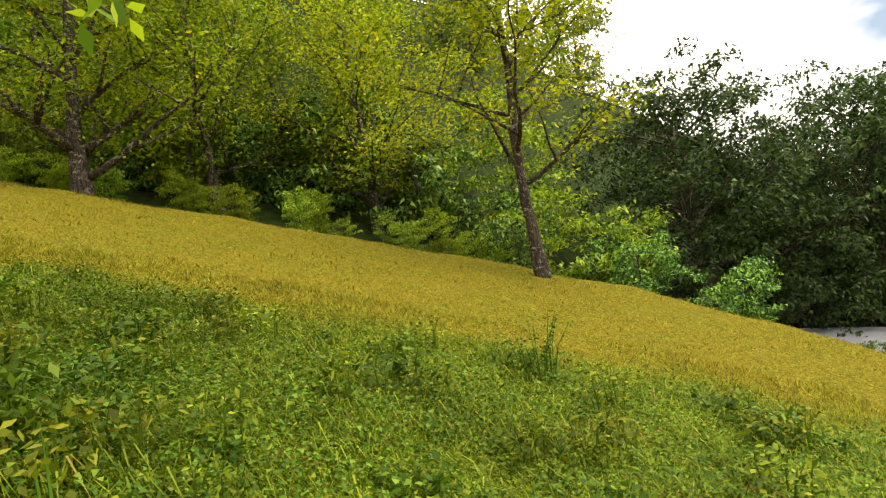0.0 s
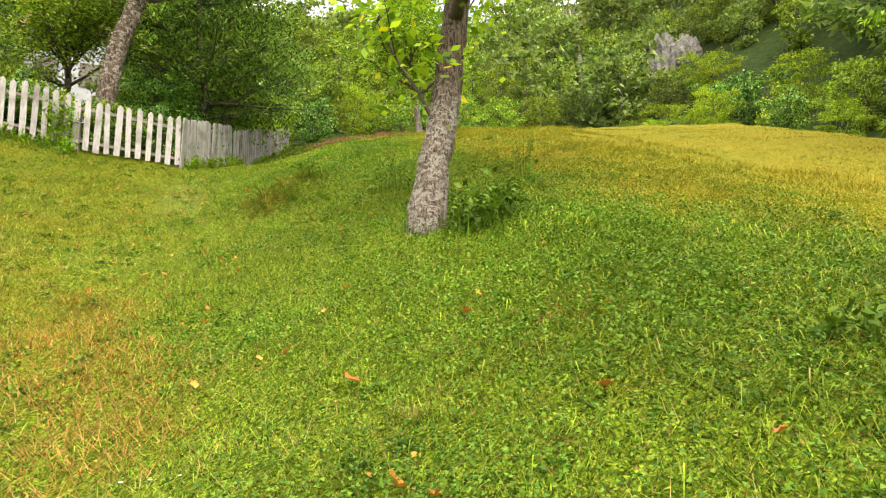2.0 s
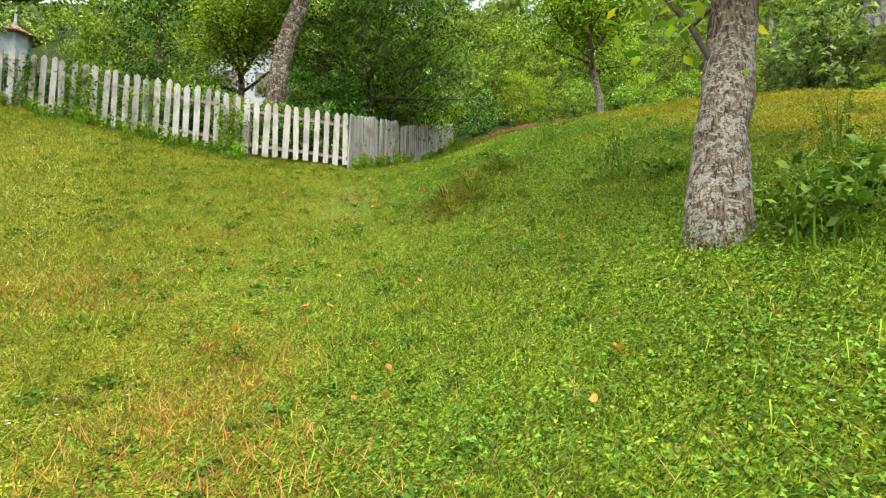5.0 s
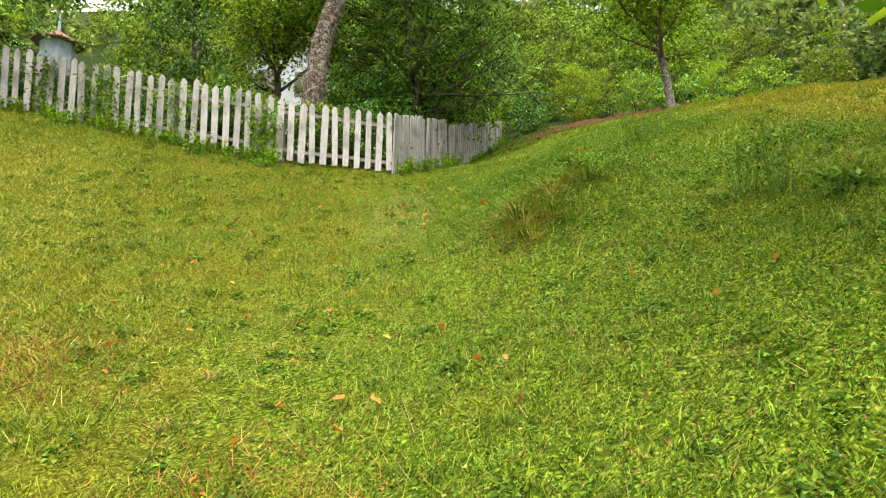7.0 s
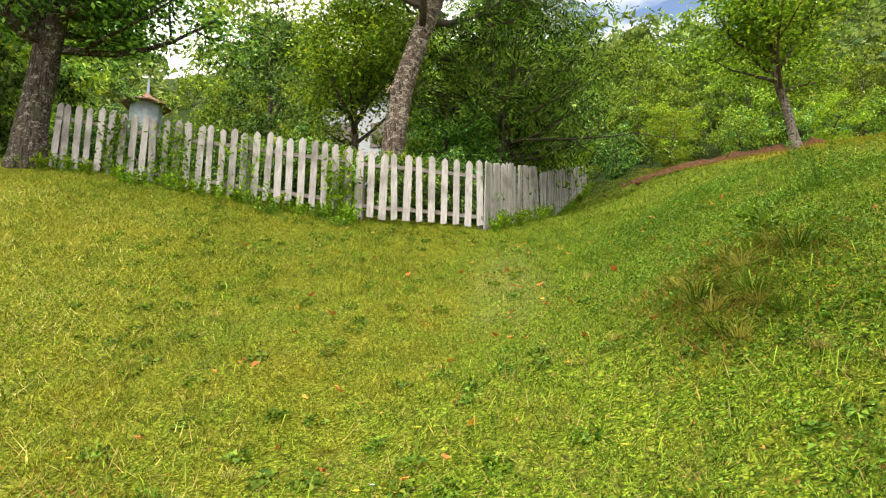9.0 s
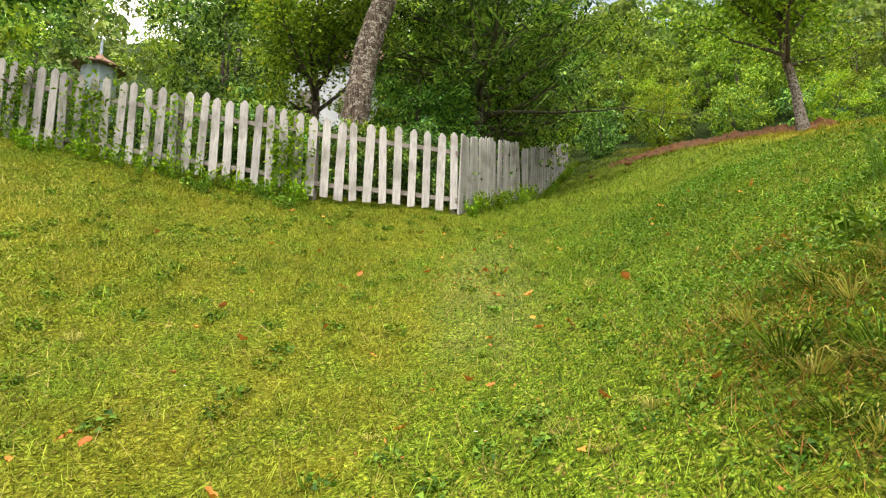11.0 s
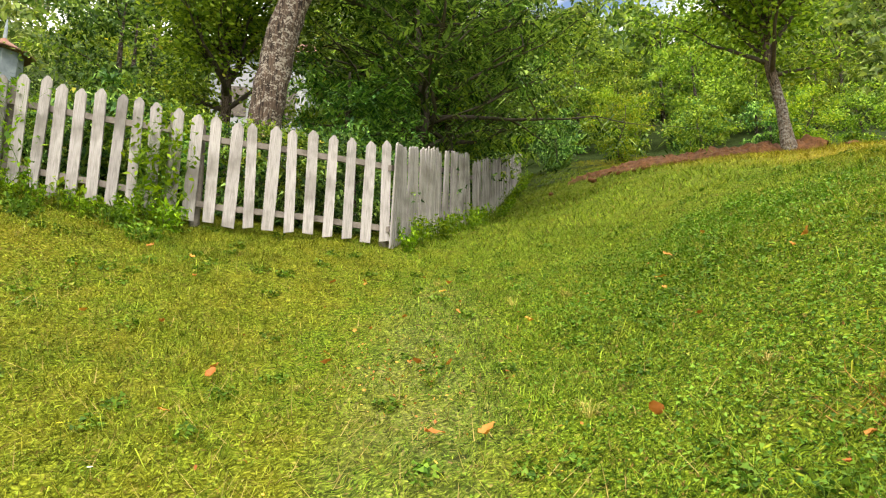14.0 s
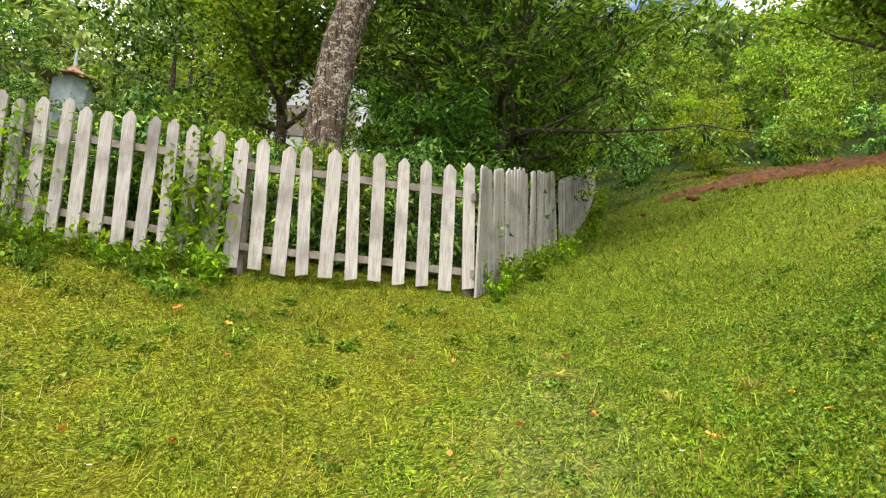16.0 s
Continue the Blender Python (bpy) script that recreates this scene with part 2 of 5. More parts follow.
def ground_material():
    """Turf: a mat of tiny leaves and blades, gaps darkened by crevice shade in the colour, green or straw-dry."""
    ma, nt, b = material("meadow_soil", 0.9)
    b.inputs["Specular IOR Level"].default_value = 0.05
    mid = noise_of(nt, 3.5, 5.0)
    pick = ramp(nt, noise_of(nt, 11.0, 3.0), [(0.47, (0, 0, 0)), (0.53, (1, 1, 1))])
    pick2 = ramp(nt, noise_of(nt, 7.0, 3.0, rough=0.7), [(0.5, (0, 0, 0)), (0.56, (1, 1, 1))])
    va, da = cells_of(nt, 24.0, (1.0, 5.0, 2.0), 0.5)
    vb, db = cells_of(nt, 24.0, (5.0, 1.0, 2.0), -0.35)
    vc, dc = cells_of(nt, 46.0, (1.0, 1.0, 1.0), 0.0)
    v = mix(nt, pick2, mix(nt, pick, va, vb), vc)
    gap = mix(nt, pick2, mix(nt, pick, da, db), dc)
    green = ramp(nt, v, [(0.0, (0.018, 0.034, 0.003)), (0.3, (0.07, 0.112, 0.006)), (0.65, (0.15, 0.212, 0.013)), (0.88, (0.255, 0.33, 0.026)), (0.94, (0.25, 0.22, 0.05)), (1.0, (0.16, 0.085, 0.025))])
    green = mix(nt, ramp(nt, mid, [(0.55, (0, 0, 0)), (0.75, (0.45, 0.45, 0.45))]), green, (0.15, 0.12, 0.03))
    straw = ramp(nt, v, [(0.0, (0.12, 0.10, 0.009)), (0.5, (0.23, 0.193, 0.015)), (0.85, (0.31, 0.26, 0.032)), (1.0, (0.13, 0.15, 0.014))])
    d = dryness(nt)
    near = mix(nt, d, green, straw)
    # Crevice shade put into the colour: cell rims darkened, middles lightened.
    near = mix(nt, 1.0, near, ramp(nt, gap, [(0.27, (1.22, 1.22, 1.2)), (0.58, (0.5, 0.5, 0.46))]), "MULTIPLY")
    # worn grey-green patches on the track
    gp = nt.nodes.new("ShaderNodeNewGeometry")
    sp = nt.nodes.new("ShaderNodeSeparateXYZ")
    nt.links.new(gp.outputs["Position"], sp.inputs[0])
    ax = maths(nt, "DIVIDE", maths(nt, "ADD", sp.outputs["X"], 14.7), 2.3)
    ay = maths(nt, "DIVIDE", maths(nt, "ADD", sp.outputs["Y"], 2.25), 0.6)
    worn = maths(nt, "SUBTRACT", 1.1, maths(nt, "ADD", maths(nt, "MULTIPLY", ax, ax), maths(nt, "MULTIPLY", ay, ay)), clamp=True)
    worn = maths(nt, "MULTIPLY", worn, maths(nt, "MULTIPLY", mid, 0.5), clamp=True)
    bare = ramp(nt, v, [(0.0, (0.04, 0.045, 0.02)), (0.5, (0.115, 0.125, 0.05)), (1.0, (0.24, 0.22, 0.12))])
    near = mix(nt, worn, near, bare)
    # woodland floor beyond the meadow
    g = nt.nodes.new("ShaderNodeNewGeometry")
    sep = nt.nodes.new("ShaderNodeSeparateXYZ")
    nt.links.new(g.outputs["Position"], sep.inputs[0])
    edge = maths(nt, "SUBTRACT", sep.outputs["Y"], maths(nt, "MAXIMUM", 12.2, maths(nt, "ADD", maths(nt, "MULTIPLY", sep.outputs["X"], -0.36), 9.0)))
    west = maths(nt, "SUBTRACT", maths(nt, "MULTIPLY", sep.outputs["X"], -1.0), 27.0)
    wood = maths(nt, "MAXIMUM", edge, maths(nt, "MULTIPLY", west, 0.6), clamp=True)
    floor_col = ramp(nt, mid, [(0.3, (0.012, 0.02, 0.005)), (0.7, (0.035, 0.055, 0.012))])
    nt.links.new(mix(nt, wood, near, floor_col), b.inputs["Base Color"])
    bump_of(nt, b, maths(nt, "SUBTRACT", 1.0, gap), 0.7, 0.02)
    return ma


def bark_material(name, base_a, base_b, lichen, lichen_at=0.56, scale=1.0, moss=(0.05, 0.06, 0.02), low=None, tall=2.2):
    """Bark of upright plates with dark furrows, patched with pale lichen; low and tall: the stretch of the stem where lichen is thickest."""
    ma, nt, b = material(name, 0.92)
    co = nt.nodes.new("ShaderNodeTexCoord")
    wob = node(nt, "ShaderNodeTexNoise", Scale=5.0 * scale, Detail=3.0)
    nt.links.new(co.outputs["Object"], wob.inputs["Vector"])
    add = nt.nodes.new("ShaderNodeVectorMath")
    add.operation = "MULTIPLY_ADD"
    add.inputs[1].default_value = (0.1 / scale, 0.1 / scale, 0.1 / scale)
    nt.links.new(wob.outputs["Color"], add.inputs[0])
    nt.links.new(co.outputs["Object"], add.inputs[2])
    st = nt.nodes.new("ShaderNodeMapping")
    st.inputs["Scale"].default_value = (1.0, 1.0, 0.16)
    nt.links.new(add.outputs[0], st.inputs["Vector"])
    plate = node(nt, "ShaderNodeTexVoronoi", Scale=17.0 * scale)
    plate.feature = "DISTANCE_TO_EDGE"
    nt.links.new(st.outputs["Vector"], plate.inputs["Vector"])
    furrow = noise_of(nt, 9.0 * scale, 5.0, "Object", (2.4, 2.4, 0.3), 0.62)
    crack = ramp(nt, plate.outputs["Distance"], [(0.0, (0, 0, 0)), (0.09, (1, 1, 1))])
    col = ramp(nt, furrow, [(0.4, tuple(0.6 * p for p in base_a)), (0.5, tuple(0.5 * (p + q) for p, q in zip(base_a, base_b))), (0.6, base_b)])
    blot = noise_of(nt, 6.0 * scale, 4.0, "Object", (1.0, 1.0, 1.5), 0.62)
    fleck = noise_of(nt, 24.0 * scale, 3.0, "Object", (1.0, 1.0, 1.3))
    spot = maths(nt, "ADD", maths(nt, "MULTIPLY", blot, 0.55), maths(nt, "MULTIPLY", fleck, 0.45))
    if low is not None:
        sep = nt.nodes.new("ShaderNodeSeparateXYZ")
        nt.links.new(co.outputs["Object"], sep.inputs[0])
        band = maths(nt, "MULTIPLY", maths(nt, "MINIMUM", maths(nt, "SUBTRACT", sep.outputs["Z"], low), maths(nt, "SUBTRACT", tall, sep.outputs["Z"])), 0.3)
        spot = maths(nt, "ADD", spot, maths(nt, "MINIMUM", maths(nt, "MAXIMUM", band, -0.09), 0.05))
    mask = ramp(nt, spot, [(lichen_at - 0.01, (0, 0, 0)), (lichen_at + 0.02, (0.9, 0.9, 0.9))])
    col = mix(nt, mask, col, mix(nt, fleck, tuple(0.7 * p for p in lichen), tuple(1.25 * p for p in lichen)))
    mossy = noise_of(nt, 2.2 * scale, 4.0, "Object")
    col = mix(nt, ramp(nt, mossy, [(0.56, (0, 0, 0)), (0.7, (0.6, 0.6, 0.6))]), col, moss)
    nt.links.new(col, b.inputs["Base Color"])
    bump_of(nt, b, maths(nt, "ADD", furrow, maths(nt, "MULTIPLY", crack, 0.25)), 1.0, 0.04)
    return ma


def wood_material():
    ma, nt, b = material("weathered_wood", 0.85)
    oi = nt.nodes.new("ShaderNodeObjectInfo")
    grain = noise_of(nt, 14.0, 6.0, "Object", (5.0, 5.0, 0.28), 0.65)
    col = ramp(nt, grain, [(0.25, (0.13, 0.115, 0.104)), (0.5, (0.32, 0.292, 0.272)), (0.75, (0.45, 0.415, 0.39))])
    stain = noise_of(nt, 2.3, 4.0)
    col = mix(nt, ramp(nt, stain, [(0.48, (0, 0, 0)), (0.68, (0.75, 0.75, 0.75))]), col, (0.13, 0.115, 0.095))
    hsv = node(nt, "ShaderNodeHueSaturation", Saturation=0.9)
    nt.links.new(maths(nt, "ADD", maths(nt, "MULTIPLY", oi.outputs["Random"], 0.45), 0.78), hsv.inputs["Value"])
    nt.links.new(col, hsv.inputs["Color"])
    nt.links.new(hsv.outputs["Color"], b.inputs["Base Color"])
    bump_of(nt, b, grain, 0.5, 0.006)
    return ma


def plain_material(name, a, c, scale=6.0, rough=0.85, relief=0.01):
    ma, nt, b = material(name, rough)
    n = noise_of(nt, scale, 6.0, "Object", None, 0.65)
    nt.links.new(ramp(nt, n, [(0.3, a), (0.7, c)]), b.inputs["Base Color"])
    bump_of(nt, b, n, 0.6, relief)
    return ma


M_GROUND = ground_material()
M_BLADE = grass_material("grass_blades", (0.03, 0.055, 0.005), (0.285, 0.40, 0.038), (0.225, 0.192, 0.016), (0.33, 0.275, 0.036))
M_CLOVER = grass_material("clover_leaves", (0.025, 0.06, 0.006), (0.205, 0.335, 0.036), (0.225, 0.24, 0.017), (0.32, 0.29, 0.032))
M_HERB = leaf_material("broad_herb_leaves", (0.024, 0.06, 0.006), (0.07, 0.14, 0.012), (0.14, 0.225, 0.022), (0.22, 0.23, 0.03), 0.2)
M_LUSH = leaf_material("uncut_grass", (0.045, 0.075, 0.006), (0.135, 0.185, 0.013), (0.27, 0.31, 0.027), (0.34, 0.27, 0.07), 0.3)
M_VINE = leaf_material("creeper_leaves", (0.05, 0.12, 0.006), (0.13, 0.24, 0.01), (0.24, 0.37, 0.015))
M_LEAF_WALNUT = leaf_material("walnut_leaves", (0.06, 0.13, 0.012), (0.18, 0.28, 0.022), (0.33, 0.42, 0.035), (0.5, 0.42, 0.02), 0.42)
M_LEAF_YELLOW = leaf_material("yellowing_leaves", (0.10, 0.16, 0.012), (0.25, 0.32, 0.022), (0.44, 0.46, 0.035), (0.65, 0.48, 0.02), 0.44)
M_LEAF_DARK = leaf_material("dark_leaves", (0.012, 0.038, 0.012), (0.075, 0.175, 0.04), (0.3, 0.48, 0.1), None, 0.24)
M_LEAF_DEEP = leaf_material("deep_green_leaves", (0.012, 0.03, 0.011), (0.038, 0.08, 0.025), (0.095, 0.16, 0.046), None, 0.26)
M_LEAF_WOOD = leaf_material("woodland_leaves", (0.04, 0.09, 0.013), (0.15, 0.24, 0.028), (0.36, 0.47, 0.058), (0.42, 0.4, 0.05), 0.32)
# Distance haze put into the leaf colour: paler and bluer than the near woods.
M_LEAF_FAR_HAZE = leaf_material("haze_tinted_far_leaves", (0.05, 0.095, 0.028), (0.14, 0.21, 0.055), (0.27, 0.34, 0.09))
M_BARK_GREY = bark_material("grey_bark", (0.05, 0.034, 0.024), (0.19, 0.14, 0.10), (0.31, 0.29, 0.25), 0.56, 2.4, (0.075, 0.055, 0.038), -0.3, 1.5)
M_BARK_DARK = bark_material("mossy_bark", (0.012, 0.009, 0.006), (0.05, 0.035, 0.024), (0.29, 0.27, 0.215), 0.545, 1.5, (0.03, 0.022, 0.013), 0.18, 1.1)
M_BARK_FLAKE = bark_material("flaking_bark", (0.035, 0.024, 0.018), (0.15, 0.105, 0.075), (0.38, 0.335, 0.275), 0.53, 1.5, (0.06, 0.04, 0.025))
M_BARK_BROWN = bark_material("brown_bark", (0.022, 0.016, 0.012), (0.095, 0.07, 0.052), (0.30, 0.27, 0.23), 0.56, 1.6)
M_TWIG = plain_material("twig_bark", (0.03, 0.025, 0.02), (0.09, 0.07, 0.05), 20.0)
M_WOOD = wood_material()
# Rail and post wood, with the shade behind the pickets put into its colour.
M_RAIL = plain_material("shaded_weathered_wood", (0.09, 0.075, 0.06), (0.24, 0.21, 0.18), 9.0)
M_ROCK = plain_material("limestone", (0.06, 0.06, 0.048), (0.25, 0.235, 0.21), 2.2, 0.9, 0.15)
M_SOIL = plain_material("red_soil", (0.045, 0.018, 0.006), (0.17, 0.075, 0.026), 7.0, 0.95, 0.1)
M_PLASTER = plain_material("whitewash", (0.20, 0.24, 0.265), (0.34, 0.385, 0.41), 3.0)
M_HOUSE = plain_material("white_house_wall", (0.32, 0.33, 0.34), (0.48, 0.49, 0.5), 1.5)
M_TILE = plain_material("rusty_roof", (0.16, 0.075, 0.05), (0.30, 0.15, 0.10), 8.0, 0.7)
M_ROAD = plain_material("pale_gravel", (0.17, 0.185, 0.21), (0.26, 0.275, 0.30), 9.0, 0.9)
M_FALLEN = leaf_material("fallen_leaves", (0.24, 0.085, 0.022), (0.46, 0.2, 0.04), (0.6, 0.36, 0.07), (0.75, 0.5, 0.04), 0.15)
M_WHITE = plain_material("white_petals", (0.7, 0.7, 0.68), (0.85, 0.85, 0.82))
M_YELLOW = plain_material("yellow_petals", (0.75, 0.5, 0.02), (0.85, 0.65, 0.05))


# ---- ground ----
def graded(lo, a, b, hi, step):
    """Even steps from a to b, growing steps out to lo and hi."""
    mid = list(np.arange(a, b, step))
    out, s, p = [], step, b
    while p < hi:
        out.append(p)
        s *= 1.14
        p += s
    down, s, p = [], step, a - step
    while p > lo:
        down.append(p)
        s *= 1.14
        p -= s
    return np.array(down[::-1] + mid + out)


def build_ground():
    xs, ys = graded(-420, -29, 9, 420, 0.2), graded(-420, -12, 15, 420, 0.2)
    gx, gy = np.meshgrid(xs, ys, indexing="ij")
    co = np.stack([gx, gy, height(gx, gy)], -1).reshape(-1, 3)
    nx, ny = len(xs), len(ys)
    i = (np.arange(nx - 1)[:, None] * ny + np.arange(ny - 1)[None]).ravel()
    faces = np.stack([i, i + ny, i + ny + 1, i + 1], -1)
    me = bpy.data.meshes.new("ground")
    me.vertices.add(len(co))
    me.vertices.foreach_set("co", co.astype(np.float32).ravel())
    me.loops.add(faces.size)
    me.loops.foreach_set("vertex_index", faces.astype(np.int32).ravel())
    me.polygons.add(len(faces))
    me.polygons.foreach_set("loop_start", np.arange(0, faces.size, 4, dtype=np.int32))
    me.polygons.foreach_set("use_smooth", np.ones(len(faces), bool))
    me.update(calc_edges=True)
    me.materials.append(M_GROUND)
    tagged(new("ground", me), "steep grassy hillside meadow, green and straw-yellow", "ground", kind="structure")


build_ground()


# ---- trees ----
def leaves(centres, rng, count, spread, size, flat=0.55, droop=0.3):
    """Rhombic leaves about the centres: (n, 4, 3)."""
    c = np.repeat(np.asarray(centres, float), count, 0)
    n = len(c)
    off = rng.normal(0, 1, (n, 3)) * spread * np.array([1, 1, flat])
    p = c + off
    yaw = rng.uniform(0, 2 * np.pi, n)
    tilt = rng.normal(-droop, 0.45, n)
    roll = rng.normal(0, 0.5, n)
    d = np.stack([np.cos(yaw) * np.cos(tilt), np.sin(yaw) * np.cos(tilt), np.sin(tilt)], -1)
    side = np.stack([-np.sin(yaw), np.cos(yaw), np.zeros(n)], -1)
    up = np.cross(d, side)
    s = side * np.cos(roll)[:, None] + up * np.sin(roll)[:, None]
    ln = (size * rng.uniform(0.6, 1.3, n))[:, None]
    sag = np.array([0, 0, -0.12]) * ln
    return np.stack([p - d * ln * 0.5, p + s * ln * 0.26, p + d * ln * 0.5 + sag, p - s * ln * 0.26], 1)


def small_leaves(centres, rng, count, spread, size, flat=0.55, droop=0.3, lie=0.3, corner=3):
    """Small pointed leaves of one face about the centres: (n, corner, 3); they lie mostly flat, like roof tiles on a clump."""
    c = np.repeat(np.asarray(centres, float), count, 0)
    n = len(c)
    off = rng.normal(0, 1, (n, 3)) * spread * np.array([1, 1, flat])
    yaw = np.arctan2(off[:, 1], off[:, 0]) + rng.normal(0, 0.9, n)
    tilt = rng.normal(-droop, lie, n)
    roll = rng.normal(0, lie * 1.2, n)
    d = np.stack([np.cos(yaw) * np.cos(tilt), np.sin(yaw) * np.cos(tilt), np.sin(tilt)], -1)
    side = np.stack([-np.sin(yaw), np.cos(yaw), np.zeros(n)], -1)
    s = side * np.cos(roll)[:, None] + np.cross(d, side) * np.sin(roll)[:, None]
    ln = (size * rng.uniform(0.65, 1.35, n))[:, None]
    p = c + off
    if corner == 4:
        return np.stack([p - d * ln * 0.5, p - s * ln * 0.27, p + d * ln * 0.5, p + s * ln * 0.27], 1)
    return np.stack([p - d * ln * 0.4 - s * ln * 0.3, p - d * ln * 0.4 + s * ln * 0.3, p + d * ln * 0.62], 1)


def fronds(centres, rng, per, spread, long, pairs=5):
    """Feathered leaves: paired leaflets along a drooping midrib, (n, 4, 3)."""
    c = np.repeat(np.asarray(centres, float), per, 0)
    n = len(c)
    p = c + rng.normal(0, 1, (n, 3)) * spread * np.array([1, 1, 0.5])
    yaw, tilt = rng.uniform(0, 2 * np.pi, n), rng.normal(-0.45, 0.35, n)
    d = np.stack([np.cos(yaw) * np.cos(tilt), np.sin(yaw) * np.cos(tilt), np.sin(tilt)], -1)
    s = np.stack([-np.sin(yaw), np.cos(yaw), rng.normal(0, 0.2, n)], -1)
    ln = (long * rng.uniform(0.6, 1.2, n))[:, None]
    out = []
    for i in range(pairs):
        u = (i + 0.6) / pairs
        base = p + d * ln * u - np.array([0, 0, 0.22]) * ln * u * u
        w = ln * 0.42 * (1 - 0.45 * abs(u - 0.4) / 0.6)
        for k in (-1, 1):
            e = s * k * 0.86 + d * 0.5 - np.array([0, 0, 1.0]) * rng.uniform(0.05, 0.45, (n, 1))
            q = np.cross(e, np.array([0, 0, 1.0]))
            q /= np.linalg.norm(q, axis=1)[:, None] + 1e-6
            out.append(np.stack([base, base + e * w * 0.45 + q * w * 0.17, base + e * w, base + e * w * 0.45 - q * w * 0.17], 1))
    return np.concatenate(out)


def limb(acc, rng, start, direction, length, radius, level, tips, bend=0.25, up=0.12, splits=3, n=7):
    """One limb with its side limbs; the ends and stations of the finest ones go to tips."""
    steps = 6 if level > 1 else 4
    p, d = Vector(start), Vector(direction).normalized()
    pts, radii = [p.copy()], [radius]
    for i in range(steps):
        d = (d + Vector((rng.normal(0, bend), rng.normal(0, bend), rng.normal(up, bend * 0.7))) * 0.55).normalized()
        p = p + d * (length / steps)
        pts.append(p.copy())
        radii.append(radius * (1 - 0.75 * (i + 1) / steps))
    acc.tube(pts, radii, n if level > 1 else 4)
    if level <= 1:
        tips.extend(pts[1:])
        return
    for k in range(splits + (level > 2)):
        i = int(rng.integers(1 if level < 3 else 2, steps + 1))
        a = rng.uniform(0, 2 * math.pi)
        out = Vector((math.cos(a), math.sin(a), rng.uniform(-0.1, 0.6)))
        limb(acc, rng, pts[i], (pts[i] - pts[i - 1]).normalized() * 0.55 + out * 0.75, length * rng.uniform(0.45, 0.7),
             radii[i] * 0.7 + 0.004, level - 1, tips, bend, up, splits, 5)
    tips.extend(pts[2:])


def make_tree(name, m, label, trunk, radii, bark, leaf, rng, limbs, limb_len, start=0.45, count=16, spread=0.28, size=0.13,
              level=2, splits=4, flare=1.35, up=0.12, rise=(0.1, 0.8), group="", category="tree", extra=(), bare=0.0, droop=0.3, feathered=0.0):
    """A tree from its trunk's line; limbs spring from the upper part of it."""
    root = thing(name, m, label, category, group)
    t_acc = Acc()
    fine, fr = [], []
    tp = [Vector(p) for p in trunk]
    for i in range(len(tp) - 1):
        for k in range(4):
            u = k / 4
            fine.append(tp[i].lerp(tp[i + 1], u) + Vector((rng.normal(0, 0.012), rng.normal(0, 0.012), 0)))
            fr.append(radii[i] * (1 - u) + radii[i + 1] * u)
    fine.append(tp[-1])
    fr.append(radii[-1])
    for i in range(3):
        fr[i] *= 1 + (flare - 1) * (1 - i / 3)
    fine.insert(0, fine[0] - Vector((0, 0, 0.35)))
    fr.insert(0, fr[0] * 1.15)
    t_acc.tube(fine, fr, 14, True, 0.06, rng)
    part("trunk", t_acc.mesh("trunk", bark, True), root)
    l_acc, tips = Acc(), []
    lo = int(len(fine) * start)
    for k in range(limbs):
        i = int(lo + (len(fine) - 1 - lo) * (k + 0.5) / limbs)
        a = k * 2.4 + rng.uniform(-0.5, 0.5)
        d = Vector((math.cos(a), math.sin(a), rng.uniform(*rise)))
        shrink = 1 - 0.45 * (i - lo) / max(1, len(fine) - lo)
        limb(l_acc, rng, fine[i], d, limb_len * shrink * rng.uniform(0.75, 1.2), min(fr[i] * 0.55, 0.09), level, tips, 0.25, up, splits)
    for s, d, ln, r in extra:
        limb(l_acc, rng, s, d, ln, r, 2, tips, 0.2, 0.08, splits)
    part("branchwork", l_acc.mesh("branchwork", M_TWIG if bark is not M_BARK_BROWN else bark, True), root)
    pts = np.array([tuple(p) for p in tips])
    if bare:
        pts = pts[rng.random(len(pts)) > bare]
    if feathered:
        part("crown", fast_mesh("crown", fronds(pts, rng, count, spread, feathered), 4, leaf), root)
    else:
        part("crown", fast_mesh("crown", small_leaves(pts, rng, count, spread, size, 0.5, droop, 0.42, 4), 4, leaf), root)
    return root


